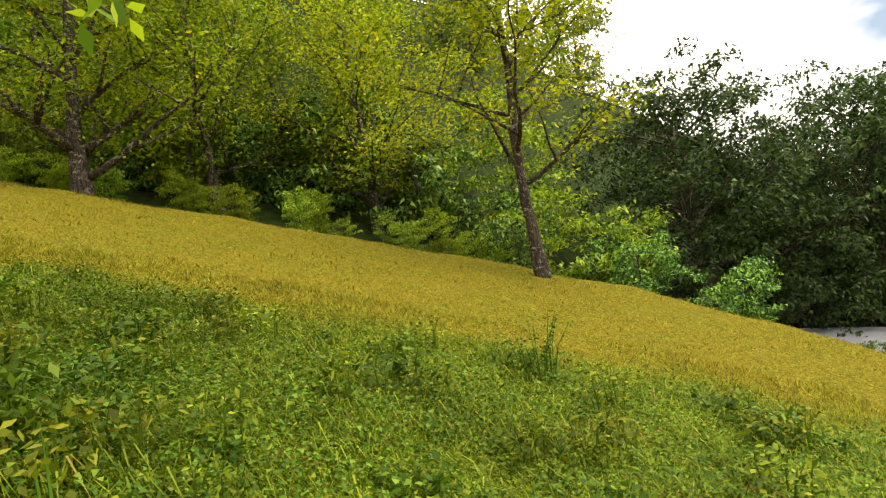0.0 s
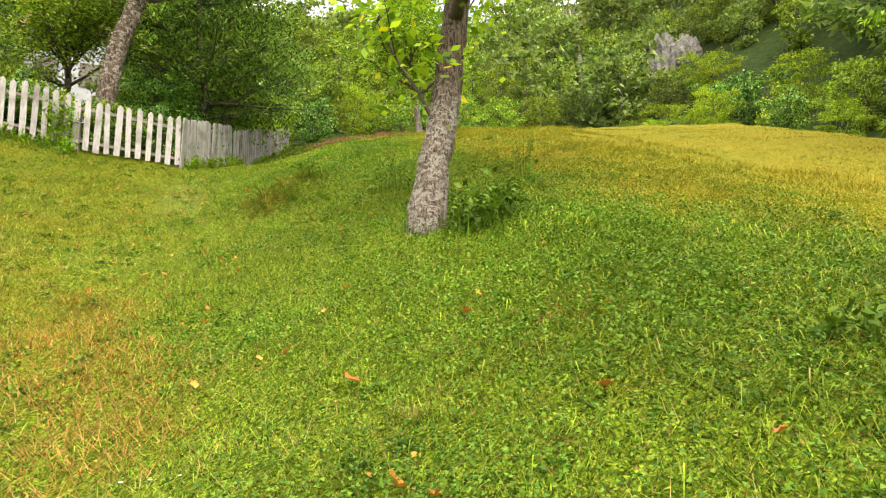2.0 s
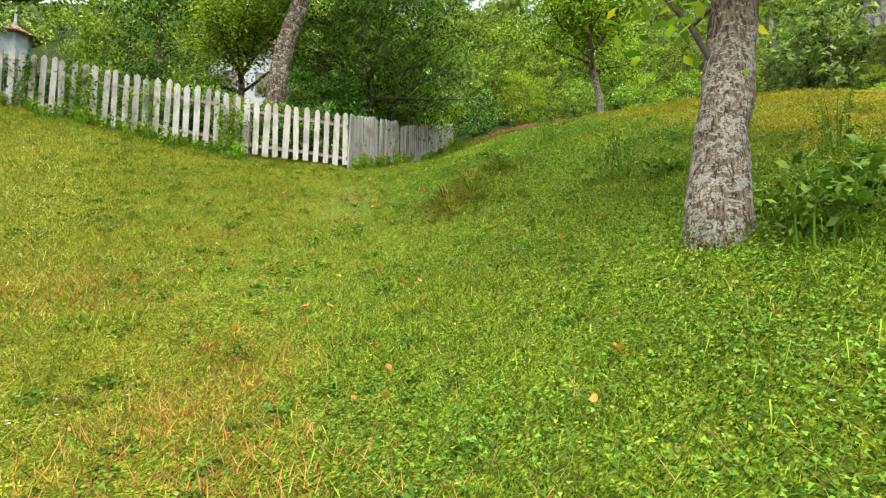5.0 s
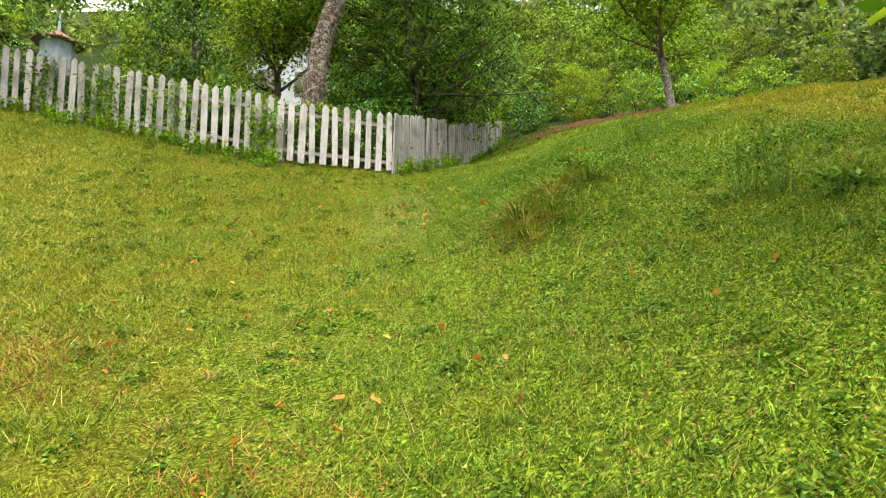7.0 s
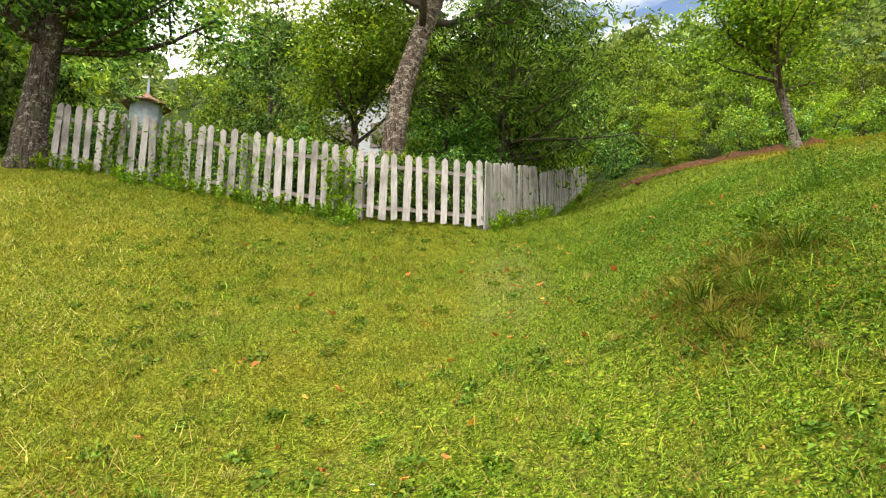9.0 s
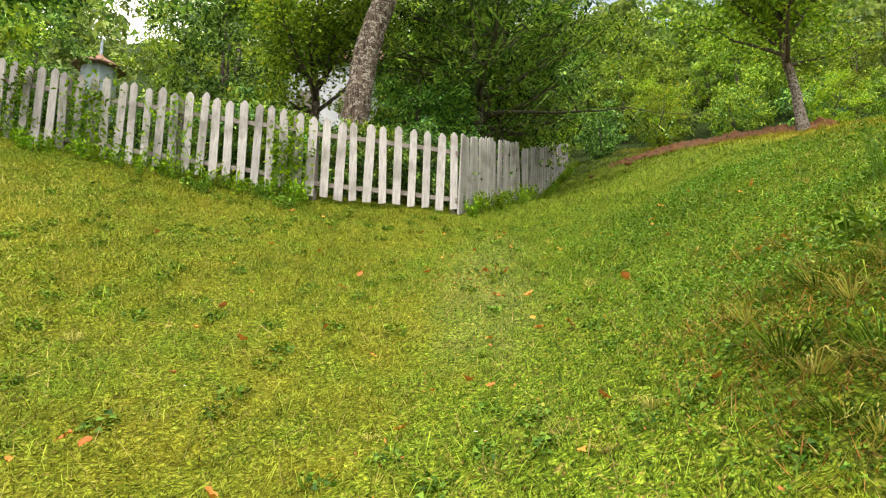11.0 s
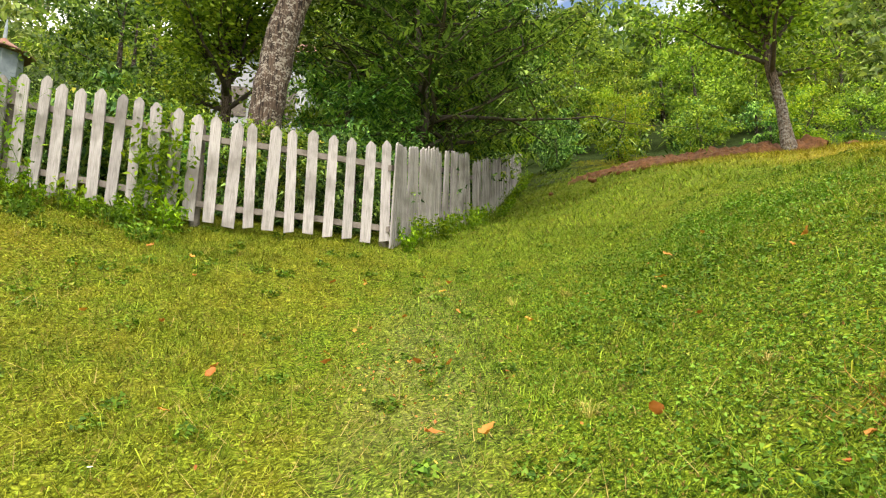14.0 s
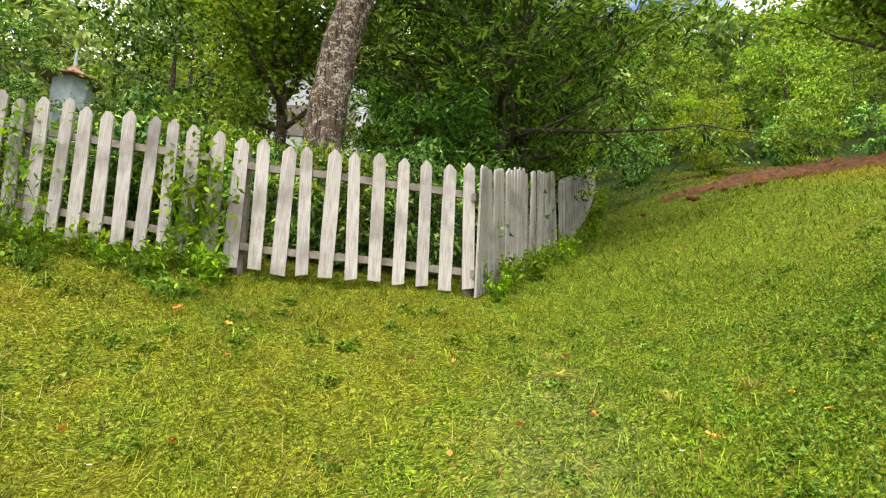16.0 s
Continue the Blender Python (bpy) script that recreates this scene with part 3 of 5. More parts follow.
def make_wood_tree(name, rng, tall, wide, low, leaf, n_leaf, size, label, clumps=60, category="tree", stem=0.14, loose=0.15):
    """A woodland tree: stem, limbs and a ragged crown of clumps in layers."""
    root = thing(name, Matrix(), label, category, "woodland trees")
    acc = Acc()
    top = Vector((rng.normal(0, 0.2), rng.normal(0, 0.2), tall * 0.86))
    pts = [Vector((0, 0, -0.6)), Vector((rng.normal(0, 0.1), rng.normal(0, 0.1), tall * 0.3)), top * 0.7, top]
    acc.tube(pts, [stem * 1.3, stem, stem * 0.6, 0.02], 7)
    cs = []
    while len(cs) < clumps:
        u = rng.random() ** 0.85
        z = low + (tall - low) * u
        prof = math.sin(math.pi * min(1.0, 0.16 + 0.86 * (1 - u))) ** 0.7
        a = rng.uniform(0, 2 * math.pi)
        r = wide * prof * rng.uniform(0.4, 1.2) * (1 + 0.25 * math.sin(3 * a + 5 * u))
        cs.append((math.cos(a) * r, math.sin(a) * r, z + rng.normal(0, 0.05 * tall)))
    for c in cs[::3]:
        s = Vector((0, 0, max(low * 0.5, c[2] - 0.5 * math.hypot(c[0], c[1]))))
        e = Vector(c)
        acc.tube([s, s.lerp(e, 0.5) + Vector((0, 0, 0.1)), e], [stem * 0.3, stem * 0.18, 0.012], 4, False)
    part("trunk", acc.mesh("trunk", M_BARK_BROWN, True), root)
    per = max(4, n_leaf // clumps)
    part("crown", fast_mesh("crown", small_leaves(cs, rng, per, wide * loose, size, 0.45, 0.35, 0.55), 3, leaf), root)
    return root


# ---- fence ----
def picket_mesh(rng, length, wide):
    """A weathered board with a pointed, slightly split top; its origin at the foot."""
    t, w, p = 0.022, wide / 2, wide * 0.55
    lean = rng.uniform(-0.012, 0.012)
    outline = [(-w, 0.0), (w * rng.uniform(0.9, 1.0), rng.uniform(-0.02, 0.02)), (w * rng.uniform(0.94, 1.04) + lean * 0.5, length * 0.5),
               (w * 0.95 + lean, length - p), (w * 0.25 + lean, length - rng.uniform(0, 0.02)), (-w * 0.2 + lean, length - rng.uniform(0, 0.012)),
               (-w * 0.97 + lean, length - p * rng.uniform(0.85, 1.1)), (-w * rng.uniform(0.94, 1.04) + lean * 0.5, length * 0.5)]
    acc, n = Acc(), len(outline)
    for y in (0, t):
        acc.v.extend((x, y, z) for x, z in outline)
    acc.f.append(tuple(range(n)))
    acc.f.append(tuple(reversed(range(n, 2 * n))))
    for k in range(n):
        acc.f.append((k, k + n, (k + 1) % n + n, (k + 1) % n))
    return acc.mesh("picket", M_WOOD)


def build_fence(name, label, p0, p1, top0, top1, count, length, wide, seed, sag=0.0, rails=(0.24, 0.98), posts=3):
    rng = np.random.default_rng(seed)
    a, b = Vector((*p0, top0)), Vector((*p1, top1))
    along = (b - a)
    flat = Vector((along.x, along.y, 0))
    yaw = math.degrees(math.atan2(along.y, along.x))
    root = thing(name, pose(a.x, a.y, top0 - length, 0, 0, yaw), label, "fence", "picket fences")
    kinds = [picket_mesh(rng, length, wide * rng.uniform(0.88, 1.1)) for _ in range(6)]
    full, rise = flat.length, top1 - top0
    for k in range(count):
        u = k / (count - 1)
        ob = part("picket", kinds[int(rng.integers(6))], root)
        ob.matrix_basis = pose(u * full + rng.normal(0, 0.006), rng.normal(0, 0.004), u * rise - sag * 4 * u * (1 - u) + rng.normal(0, 0.018), rng.normal(0, 0.8),
                               rng.normal(0, 0.8), rng.normal(0, 1.2))
    for frac in rails:
        acc = Acc()
        segs = 6
        pts = [(full * (i / segs) * 1.01 - 0.05, 0.047, rise * i / segs - sag * 4 * (i / segs) * (1 - i / segs) + frac + rng.normal(0, 0.01)) for i in range(segs + 1)]
        for x, y, z in pts:
            acc.v.extend([(x, y - 0.021, z - 0.035), (x, y + 0.021, z - 0.035), (x, y + 0.021, z + 0.035), (x, y - 0.021, z + 0.035)])
        for i in range(segs):
            for q in range(4):
                acc.f.append((4 * i + q, 4 * i + (q + 1) % 4, 4 * i + 4 + (q + 1) % 4, 4 * i + 4 + q))
        acc.f += [(3, 2, 1, 0), tuple(4 * segs + q for q in range(4))]
        part("rail", acc.mesh("rail", M_RAIL), root)
    for k in range(posts):
        u = (k + 0.02) / max(1, posts - 1) * 0.98
        acc = Acc()
        z = u * rise - sag * 4 * u * (1 - u)
        acc.tube([(0, 0, -0.6), (0.01, 0, 0.5), (0, 0.005, length - 0.08)], [0.06, 0.055, 0.05], 8, True, 0.06, rng)
        ob = part("post", acc.mesh("post", M_RAIL), root)
        ob.matrix_basis = pose(u * full, 0.13, z)
    return root


build_fence("picket_fence", "weathered grey wooden picket fence overgrown with vines", (-17.03, -10.75), (-17.46, -5.22), 8.38, 7.44, 27, 1.3, 0.125, 3, 0.03, posts=4)
build_fence("picket_gate", "weathered grey wooden picket panel hanging clear of the ground", (-17.55, -5.05), (-17.98, -2.9), 7.36, 7.2, 11, 1.24, 0.125, 4, 0.0, (0.2, 0.98), posts=2)
build_fence("picket_fence", "weathered grey picket fence running uphill beside the track", (-18.0, -2.8), (-21.9, -1.78), 7.2, 8.32, 36, 1.3, 0.085, 5, posts=3)
build_fence("picket_fence", "old grey picket fence further uphill in tree shade", (-21.98, -1.72), (-34.7, 0.56), 8.2, 12.4, 92, 1.3, 0.105, 6, posts=6)

# ---- trees of the meadow ----
R = np.random.default_rng


def at(x, y, dz=0.0):
    return Matrix.Translation((x, y, hz(x, y) + dz))


make_tree("walnut_tree", at(-7.68, 0.62), "walnut tree with grey lichen-spotted bark leaning in the meadow",
          [(0, 0, 0), (-0.13, 0.14, 0.7), (-0.29, 0.32, 1.5), (-0.43, 0.48, 2.4), (-0.5, 0.64, 3.4), (-0.45, 0.72, 4.6), (-0.3, 0.75, 6.0)],
          [0.185, 0.17, 0.16, 0.15, 0.12, 0.08, 0.03], M_BARK_GREY, M_LEAF_WALNUT, R(11), 9, 2.3, 0.52, 22, 0.27, 0.12, splits=4, flare=1.2, rise=(-0.15, 0.6),
          extra=[((-0.2, 0.2, 1.05), (-0.1, -0.5, 1.1), 1.4, 0.028)], group="meadow trees")
make_tree("young_walnut_tree", at(-1.9, 1.44), "young tree with dark mossy bark and white lichen",
          [(0, 0, 0), (0.06, 0.06, 0.3), (0.12, 0.12, 0.65), (0.18, 0.18, 1.0), (0.185, 0.185, 1.5), (0.15, 0.15, 2.2), (0.22, 0.22, 3.2), (0.3, 0.3, 4.4)],
          [0.125, 0.105, 0.1, 0.098, 0.09, 0.08, 0.06, 0.03], M_BARK_DARK, M_LEAF_WALNUT, R(12), 7, 1.7, 0.62, 18, 0.22, 0.12, splits=4, flare=1.25, rise=(0.0, 0.6), group="meadow trees")
make_tree("yellowing_tree", at(0.75, 10.4), "slender yellow-green tree with a bare top at the meadow edge",
          [(0, 0, 0), (-0.02, 0, 1.2), (0.0, 0.05, 2.4), (0.12, 0.1, 3.6), (0.2, 0.1, 5.2), (0.25, 0.1, 7.2)],
          [0.1, 0.085, 0.075, 0.06, 0.045, 0.02], M_BARK_BROWN, M_LEAF_YELLOW, R(13), 15, 2.5, 0.3, 46, 0.24, 0.09, splits=4, rise=(0.0, 0.7), group="meadow edge trees", bare=0.2)
make_tree("yellowing_tree", at(-6.25, 14.6), "slender leafy tree at the meadow edge",
          [(0, 0, 0), (0, 0, 1.2), (-0.12, 0.05, 2.4), (-0.05, 0.1, 3.8), (0.0, 0.1, 6.2)],
          [0.13, 0.11, 0.085, 0.06, 0.02], M_BARK_BROWN, M_LEAF_WALNUT, R(14), 15, 2.9, 0.25, 46, 0.27, 0.1, splits=4, rise=(0.1, 0.8), group="meadow edge trees")
make_tree("yellowing_tree", at(-2.65, 15.4), "spreading yellow-green tree behind the meadow edge",
          [(0, 0, 0), (0.05, 0, 1.0), (0.1, 0.05, 2.0), (0.0, 0.1, 3.2), (0.0, 0.1, 5.6)],
          [0.12, 0.1, 0.08, 0.05, 0.02], M_BARK_BROWN, M_LEAF_YELLOW, R(15), 16, 3.0, 0.2, 42, 0.27, 0.1, splits=4, rise=(0.0, 0.8), group="meadow edge trees")
make_tree("leafy_tree", at(-7.6, 11.6), "broad green tree at the meadow edge",
          [(0, 0, 0), (0.05, 0, 1.2), (0.15, 0.05, 2.6), (0.3, 0.1, 4.0), (0.3, 0.1, 7.0)],
          [0.17, 0.14, 0.11, 0.08, 0.02], M_BARK_BROWN, M_LEAF_WALNUT, R(16), 18, 2.8, 0.15, 42, 0.28, 0.1, splits=4, rise=(-0.1, 0.7), group="meadow edge trees")
slim = make_tree("slim_tree", at(-22.75, 4.55), "slim tree with a pale trunk at the top of the bank",
          [(0, 0, 0), (-0.05, -0.1, 1.0), (-0.1, -0.28, 1.9), (-0.15, -0.3, 2.8), (-0.1, -0.2, 4.2), (0, -0.1, 6.5)],
          [0.115, 0.105, 0.095, 0.08, 0.06, 0.02], M_BARK_GREY, M_LEAF_WOOD, R(17), 22, 2.1, 0.4, 50, 0.32, 0.11, splits=4, rise=(0.25, 1.0), group="meadow edge trees")
copy_thing(slim, at(-22.6, -6.55) @ Matrix.Rotation(1.9, 4, "Z"))["label"] = "slim tree with a straight trunk behind the fence"
make_tree("leaning_tree", at(-19.5, -5.05), "big leaning tree with flaking pale bark behind the fence",
          [(0, 0, 0), (0.0, 0.12, 1.0), (0.0, 0.24, 2.0), (-0.03, 0.34, 2.8), (-0.08, 0.48, 3.4), (-0.12, 0.75, 4.2), (-0.18, 1.15, 5.3), (-0.2, 1.5, 6.6), (0, 1.7, 8.4)],
          [0.27, 0.25, 0.24, 0.235, 0.23, 0.215, 0.18, 0.12, 0.05], M_BARK_FLAKE, M_LEAF_DARK, R(18), 13, 3.2, 0.62, 44, 0.34, 0.12, splits=4, rise=(0.2, 0.9), flare=1.15,
          extra=[((-0.13, 0.9, 4.6), (0, -0.5, 1.1), 3.0, 0.14)], group="trees behind the fence")
hanging = make_tree("dark_tree", at(-22.2, -2.75), "dense dark-leaved tree whose boughs hang over the fence",
          [(0, 0, 0), (0, 0.02, 1.2), (0, 0.1, 2.4), (-0.05, -0.1, 3.6), (-0.1, -0.2, 5.4), (0, -0.2, 9.0)],
          [0.12, 0.1, 0.09, 0.08, 0.06, 0.02], M_TWIG, M_LEAF_DARK, R(19), 26, 3.0, 0.3, 4, 0.26, 0.2, splits=4, rise=(-0.15, 0.5), up=-0.02, feathered=0.42, group="trees behind the fence")
copy_thing(hanging, at(-29.5, -2.0) @ Matrix.Rotation(4.1, 4, "Z") @ Matrix.Diagonal((1.05, 1.05, 1.2, 1)))
copy_thing(hanging, at(-25.6, -2.2) @ Matrix.Rotation(2.2, 4, "Z") @ Matrix.Diagonal((1.1, 1.1, 1.25, 1)))
make_tree("dark_tree", at(-20.9, -4.0), "dense dark-leaved undergrowth tree behind the fence",
          [(0, 0, 0), (0, 0.05, 0.8), (0.05, 0.1, 1.6), (0.05, 0.1, 2.6)],
          [0.07, 0.06, 0.045, 0.02], M_TWIG, M_LEAF_DARK, R(20), 12, 1.35, 0.25, 4, 0.22, 0.2, splits=3, feathered=0.36, rise=(-0.2, 0.5), up=0.0, group="trees behind the fence")
make_tree("broad_tree", at(-16.85, -11.15), "broad old tree with a thick dark trunk at the fence's end",
          [(0, 0, 0), (0.03, 0.1, 1.2), (0.05, 0.25, 2.6), (0.0, 0.3, 4.0), (0, 0.3, 7.5)],
          [0.28, 0.25, 0.23, 0.19, 0.05], M_BARK_BROWN, M_LEAF_DARK, R(21), 26, 3.2, 0.46, 60, 0.33, 0.12, splits=4, rise=(-0.25, 0.6), flare=1.3, group="trees behind the fence")

# ---- woodland ----
ROCKS = [(-43.6, 31.0, 1.35, 2.5, 1.1, 50, 1), (-42.0, 31.6, 1.2, 1.6, 1.0, 20, 5), (-65.0, 30.4, 3.2, 1.7, 1.4, 60, 2), (-67.5, 35.6, 2.2, 2.0, 1.4, 50, 4)]
wr = R(40)
WOOD = [make_wood_tree("woodland_tree", wr, 7.6, 2.5, 0.6, M_LEAF_WOOD, 6600, 0.2, "leafy green tree of the wood"),
        make_wood_tree("woodland_tree", wr, 9.2, 2.9, 0.9, M_LEAF_WOOD, 7200, 0.21, "tall leafy tree of the wood"),
        make_wood_tree("woodland_tree", wr, 8.4, 2.7, 0.7, M_LEAF_DARK, 7200, 0.21, "dense dark green tree of the wood")]
BUSH = [make_wood_tree("bush", wr, 2.6, 1.3, 0.1, M_LEAF_WOOD, 4000, 0.13, "leafy green bush at the wood edge", 46, "bush", 0.04),
        make_wood_tree("bush", wr, 3.4, 1.5, 0.15, M_LEAF_WALNUT, 4200, 0.135, "light green bush at the wood edge", 46, "bush", 0.05),
        make_wood_tree("bush", wr, 2.2, 1.2, 0.1, M_LEAF_DARK, 4000, 0.13, "dark green bush in the shade", 40, "bush", 0.04)]
FAR = [make_wood_tree("hillside_tree", wr, 10.0, 3.9, 0.2, M_LEAF_FAR_HAZE, 2100, 0.56, "hazy green tree on the far hillside", 70),
       make_wood_tree("hillside_tree", wr, 8.5, 3.6, 0.2, M_LEAF_FAR_HAZE, 2000, 0.54, "rounded hazy tree on the far hillside", 60),
       make_wood_tree("hillside_tree", wr, 11.5, 3.4, 0.3, M_LEAF_WOOD, 2100, 0.54, "tall green tree on the far hillside", 70)]
DARK = [make_wood_tree("dark_tree", R(41), 11.0, 3.9, 0.2, M_LEAF_DEEP, 24000, 0.19, "dense dark green tree standing by the road", 380, loose=0.085)]
used = set()


def plant(kinds, x, y, size=1.0, pick=None, sink=0.1):
    """Sets a tree of one of the kinds; the first of each kind is the built one."""
    ob = kinds[int(wr.integers(len(kinds))) if pick is None else pick]
    if any(abs(y * rx - x * ry) / math.hypot(rx, ry) < 1.3 and 0 < math.hypot(rx, ry) - math.hypot(x, y) + 1 < 6 for rx, ry, *_ in ROCKS):
        return  # the ground falls steeply and bare below the outcrops
    m = at(x, y, -sink) @ Matrix.Rotation(wr.uniform(0, 6.28), 4, "Z") @ Matrix.Diagonal((size, size, size * wr.uniform(0.9, 1.12), 1))
    if ob.name in used:
        copy_thing(ob, m)
    else:
        used.add(ob.name)
        ob.matrix_basis = m


# edge of the gully along the meadow
for x in np.arange(-12.5, 9.0, 1.9):
    plant(BUSH, x + wr.normal(0, 0.4), crest(x) + (2.6 if x < -9 or x > 0 else 5.2) + wr.uniform(0, 1.2), wr.uniform(0.8, 1.15) * (1.0 if x < 0.5 else (0.6 if x < 5.2 else 0.35)), 2 if x > 0.5 else None)
for x in np.arange(-13, 2.5, 2.6):
    plant(WOOD, x + wr.normal(0, 0.5), crest(x) + 5.5 + wr.uniform(0, 3), wr.uniform(0.85, 1.1) * (1 if x < -9 else 0.62), int(wr.integers(2)))
for x in np.arange(-40, 6, 4.6):
    plant(WOOD, x + wr.normal(0, 0.8), crest(x) + 11.5 + wr.uniform(0, 4), wr.uniform(0.6, 0.85) if x < -14 else (1.0 if x < -10 else (0.6 if x < -3 else 0.4)))
for x in np.arange(-38, -14, 1.8):
    plant(BUSH, x + wr.normal(0, 0.4), crest(x) + 1.2 + wr.uniform(0, 2.0), wr.uniform(0.5, 0.85))
for x in np.arange(-38, -13, 2.6):
    plant(BUSH, x + wr.normal(0, 0.5), crest(x) + 5.0 + wr.uniform(0, 3.0), wr.uniform(0.9, 1.3))
br = R(43)
for x in np.arange(-13.5, 4.5, 1.7):
    plant(BUSH, x + br.normal(0, 0.4), crest(x) + 4.6 + br.uniform(0, 1.4), br.uniform(0.95, 1.3), int(br.integers(3)))
for x in np.arange(-12.5, 0.8, 0.55):
    plant(BUSH, x + br.normal(0, 0.3), crest(x) + 1.8 + br.uniform(0, 1.4), br.uniform(0.2, 0.38), int(br.integers(2)))
# dark trees down by the road
for x, y, s in ((6.5, 21, 0.94), (10.0, 22.5, 0.92), (13.5, 23.5, 1.2), (17.5, 24.5, 1.32), (8.2, 27, 1.0), (12, 29, 1.07), (16.5, 30, 1.28), (21, 27, 1.4)):
    plant(DARK, x, y, s * 0.9, 0)
for x, y, s in ((4.6, 14.6, 0.6), (2.8, 14.6, 0.75)):
    plant(BUSH, x, y, s, 2)
# behind the fence
for x, y, s in ((-19.0, -7.2, 0.62), (-18.7, -8.8, 0.4), (-18.9, -10.4, 0.4), (-20.6, -6.4, 0.6), (-20.9, -9.2, 0.42), (-20.0, -7.9, 0.45), (-21.5, -7.6, 0.8), (-18.6, -6.2, 0.6), (-23, -7.2, 0.6), (-18.8, -4.4, 0.55),
                (-22.4, -5.2, 0.9), (-20.4, -3.5, 0.55), (-21.7, -3.2, 0.55), (-24.6, -2.2, 0.8), (-27, -1.7, 0.8), (-29.5, -1.4, 0.9), (-18.2, -12.5, 1.0), (-16.6, -13.6, 1.0),
                (-14.6, -13.6, 0.8), (-32, -1.0, 0.9)):
    plant(BUSH, x, y, s, int(2 * wr.integers(2)))
for x, y, s in ((-24.2, -9.9, 0.82), (-27.5, -11.2, 0.85), (-27.5, -3.6, 1.0), (-31, -3.8, 1.1), (-19.5, -15.5, 1.0),
                (-31.5, -13, 1.1), (-25, -20, 1.0), (-39, -14, 1.2), (-26.2, -3.4, 1.15), (-41, -20, 1.2), (-38, -27, 1.2), (-31, -24, 1.0)):
    plant(WOOD, x, y, s)
# Dark-leaved bushes added close behind the fence, standing in for deep shade.
for y in np.arange(-10.9, -3.2, 0.75):
    plant(BUSH, -18.35 - 0.077 * (y + 5.2) + wr.normal(0, 0.1) - 0.3 * (y > -5), y, wr.uniform(0.36, 0.44) if y < -6.8 else wr.uniform(0.52, 0.66), 2)
for x in np.arange(-33.5, -18.8, 0.95):
    plant(BUSH, x, (-3.75 + 0.262 * (-18.0 - x) if x > -21.9 else -2.75 + 0.179 * (-21.98 - x)) + wr.normal(0, 0.1), wr.uniform(0.5, 0.68), 2)
for x, y, s in ((-50, -37, 1.3), (-46, -40, 1.2), (-22.5, -17.6, 1.0), (-18.2, -14.6, 0.9)):
    plant(FAR if x < -40 else WOOD, x, y, s, 1)
# top of the track
for x, y, s in ((-36.5, 2.2, 1.0), (-35.4, 4.6, 1.0), (-33.5, 6.8, 0.9), (-31.2, 8.6, 0.9), (-29, 10.2, 0.85), (-27.0, 11.5, 0.8), (-38.5, 0.4, 1.1), (-37.5, -2.2, 1.1), (-30.4, 3.4, 0.8), (-28.6, 5.2, 0.75), (-27.6, 7.8, 0.75), (-32.6, 1.6, 0.8)):
    plant(BUSH, x, y, s)
for x, y, s in ((-40, 4, 0.8), (-38, 9, 0.75), (-43, -2, 0.9), (-44, 7, 0.85), (-36, 13, 0.7), (-41, 13, 0.8), (-46, 2, 0.9)):
    plant(WOOD, x, y, s, int(wr.integers(2)))
# the mountain
for gx in np.arange(-80, 18, 5.0):
    for gy in np.arange(14, 96, 5.6):
        x, y = gx + wr.normal(0, 1.3), gy + wr.normal(0, 1.4)
        ahead = y - min(float(crest(x)), 17.5)
        if x > (3 if y < 64 else 17) or (x > -40 and 41 < y < 63) or (x < -40 and y > 43):
            continue
        if ahead < 8 or (x > -36 and ahead < 9) or (x > -14 and ahead < 17) or (gy > 62 and (int(gx + gy) % 2)) or (x < -60 and y > 70):
            continue
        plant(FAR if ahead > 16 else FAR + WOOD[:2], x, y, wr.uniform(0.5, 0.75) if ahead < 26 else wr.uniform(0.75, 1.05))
for gx in np.arange(-68, -38, 3.9):
    for gy in np.arange(5, 36, 4.0):
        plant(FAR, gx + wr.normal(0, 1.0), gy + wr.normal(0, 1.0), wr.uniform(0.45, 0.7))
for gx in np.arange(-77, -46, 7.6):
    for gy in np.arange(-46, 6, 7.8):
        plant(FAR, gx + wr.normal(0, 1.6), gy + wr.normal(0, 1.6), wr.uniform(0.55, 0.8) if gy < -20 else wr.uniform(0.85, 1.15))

# ---- grass ----
def slope_frame(x, y):
    return np.stack([x, y, height(x, y)], -1)


def hummock(x, y):
    """Tufty ground: 0 in the hollows, 1 on the tussocks, about a hand wide and wider."""
    wx, wy = x + 0.12 * np.sin(7.3 * y + 1.1 * x), y + 0.12 * np.sin(6.1 * x - 2.3 * y)
    f = np.sin(13.1 * wx + 3.7 * wy) * np.sin(11.3 * wy - 4.9 * wx + 1.0) + 0.7 * np.sin(5.3 * wx - 1.9 * wy + 2.0) * np.sin(4.7 * wy + 2.2 * wx)
    return np.clip(0.5 + 0.42 * f, 0.0, 1.0)


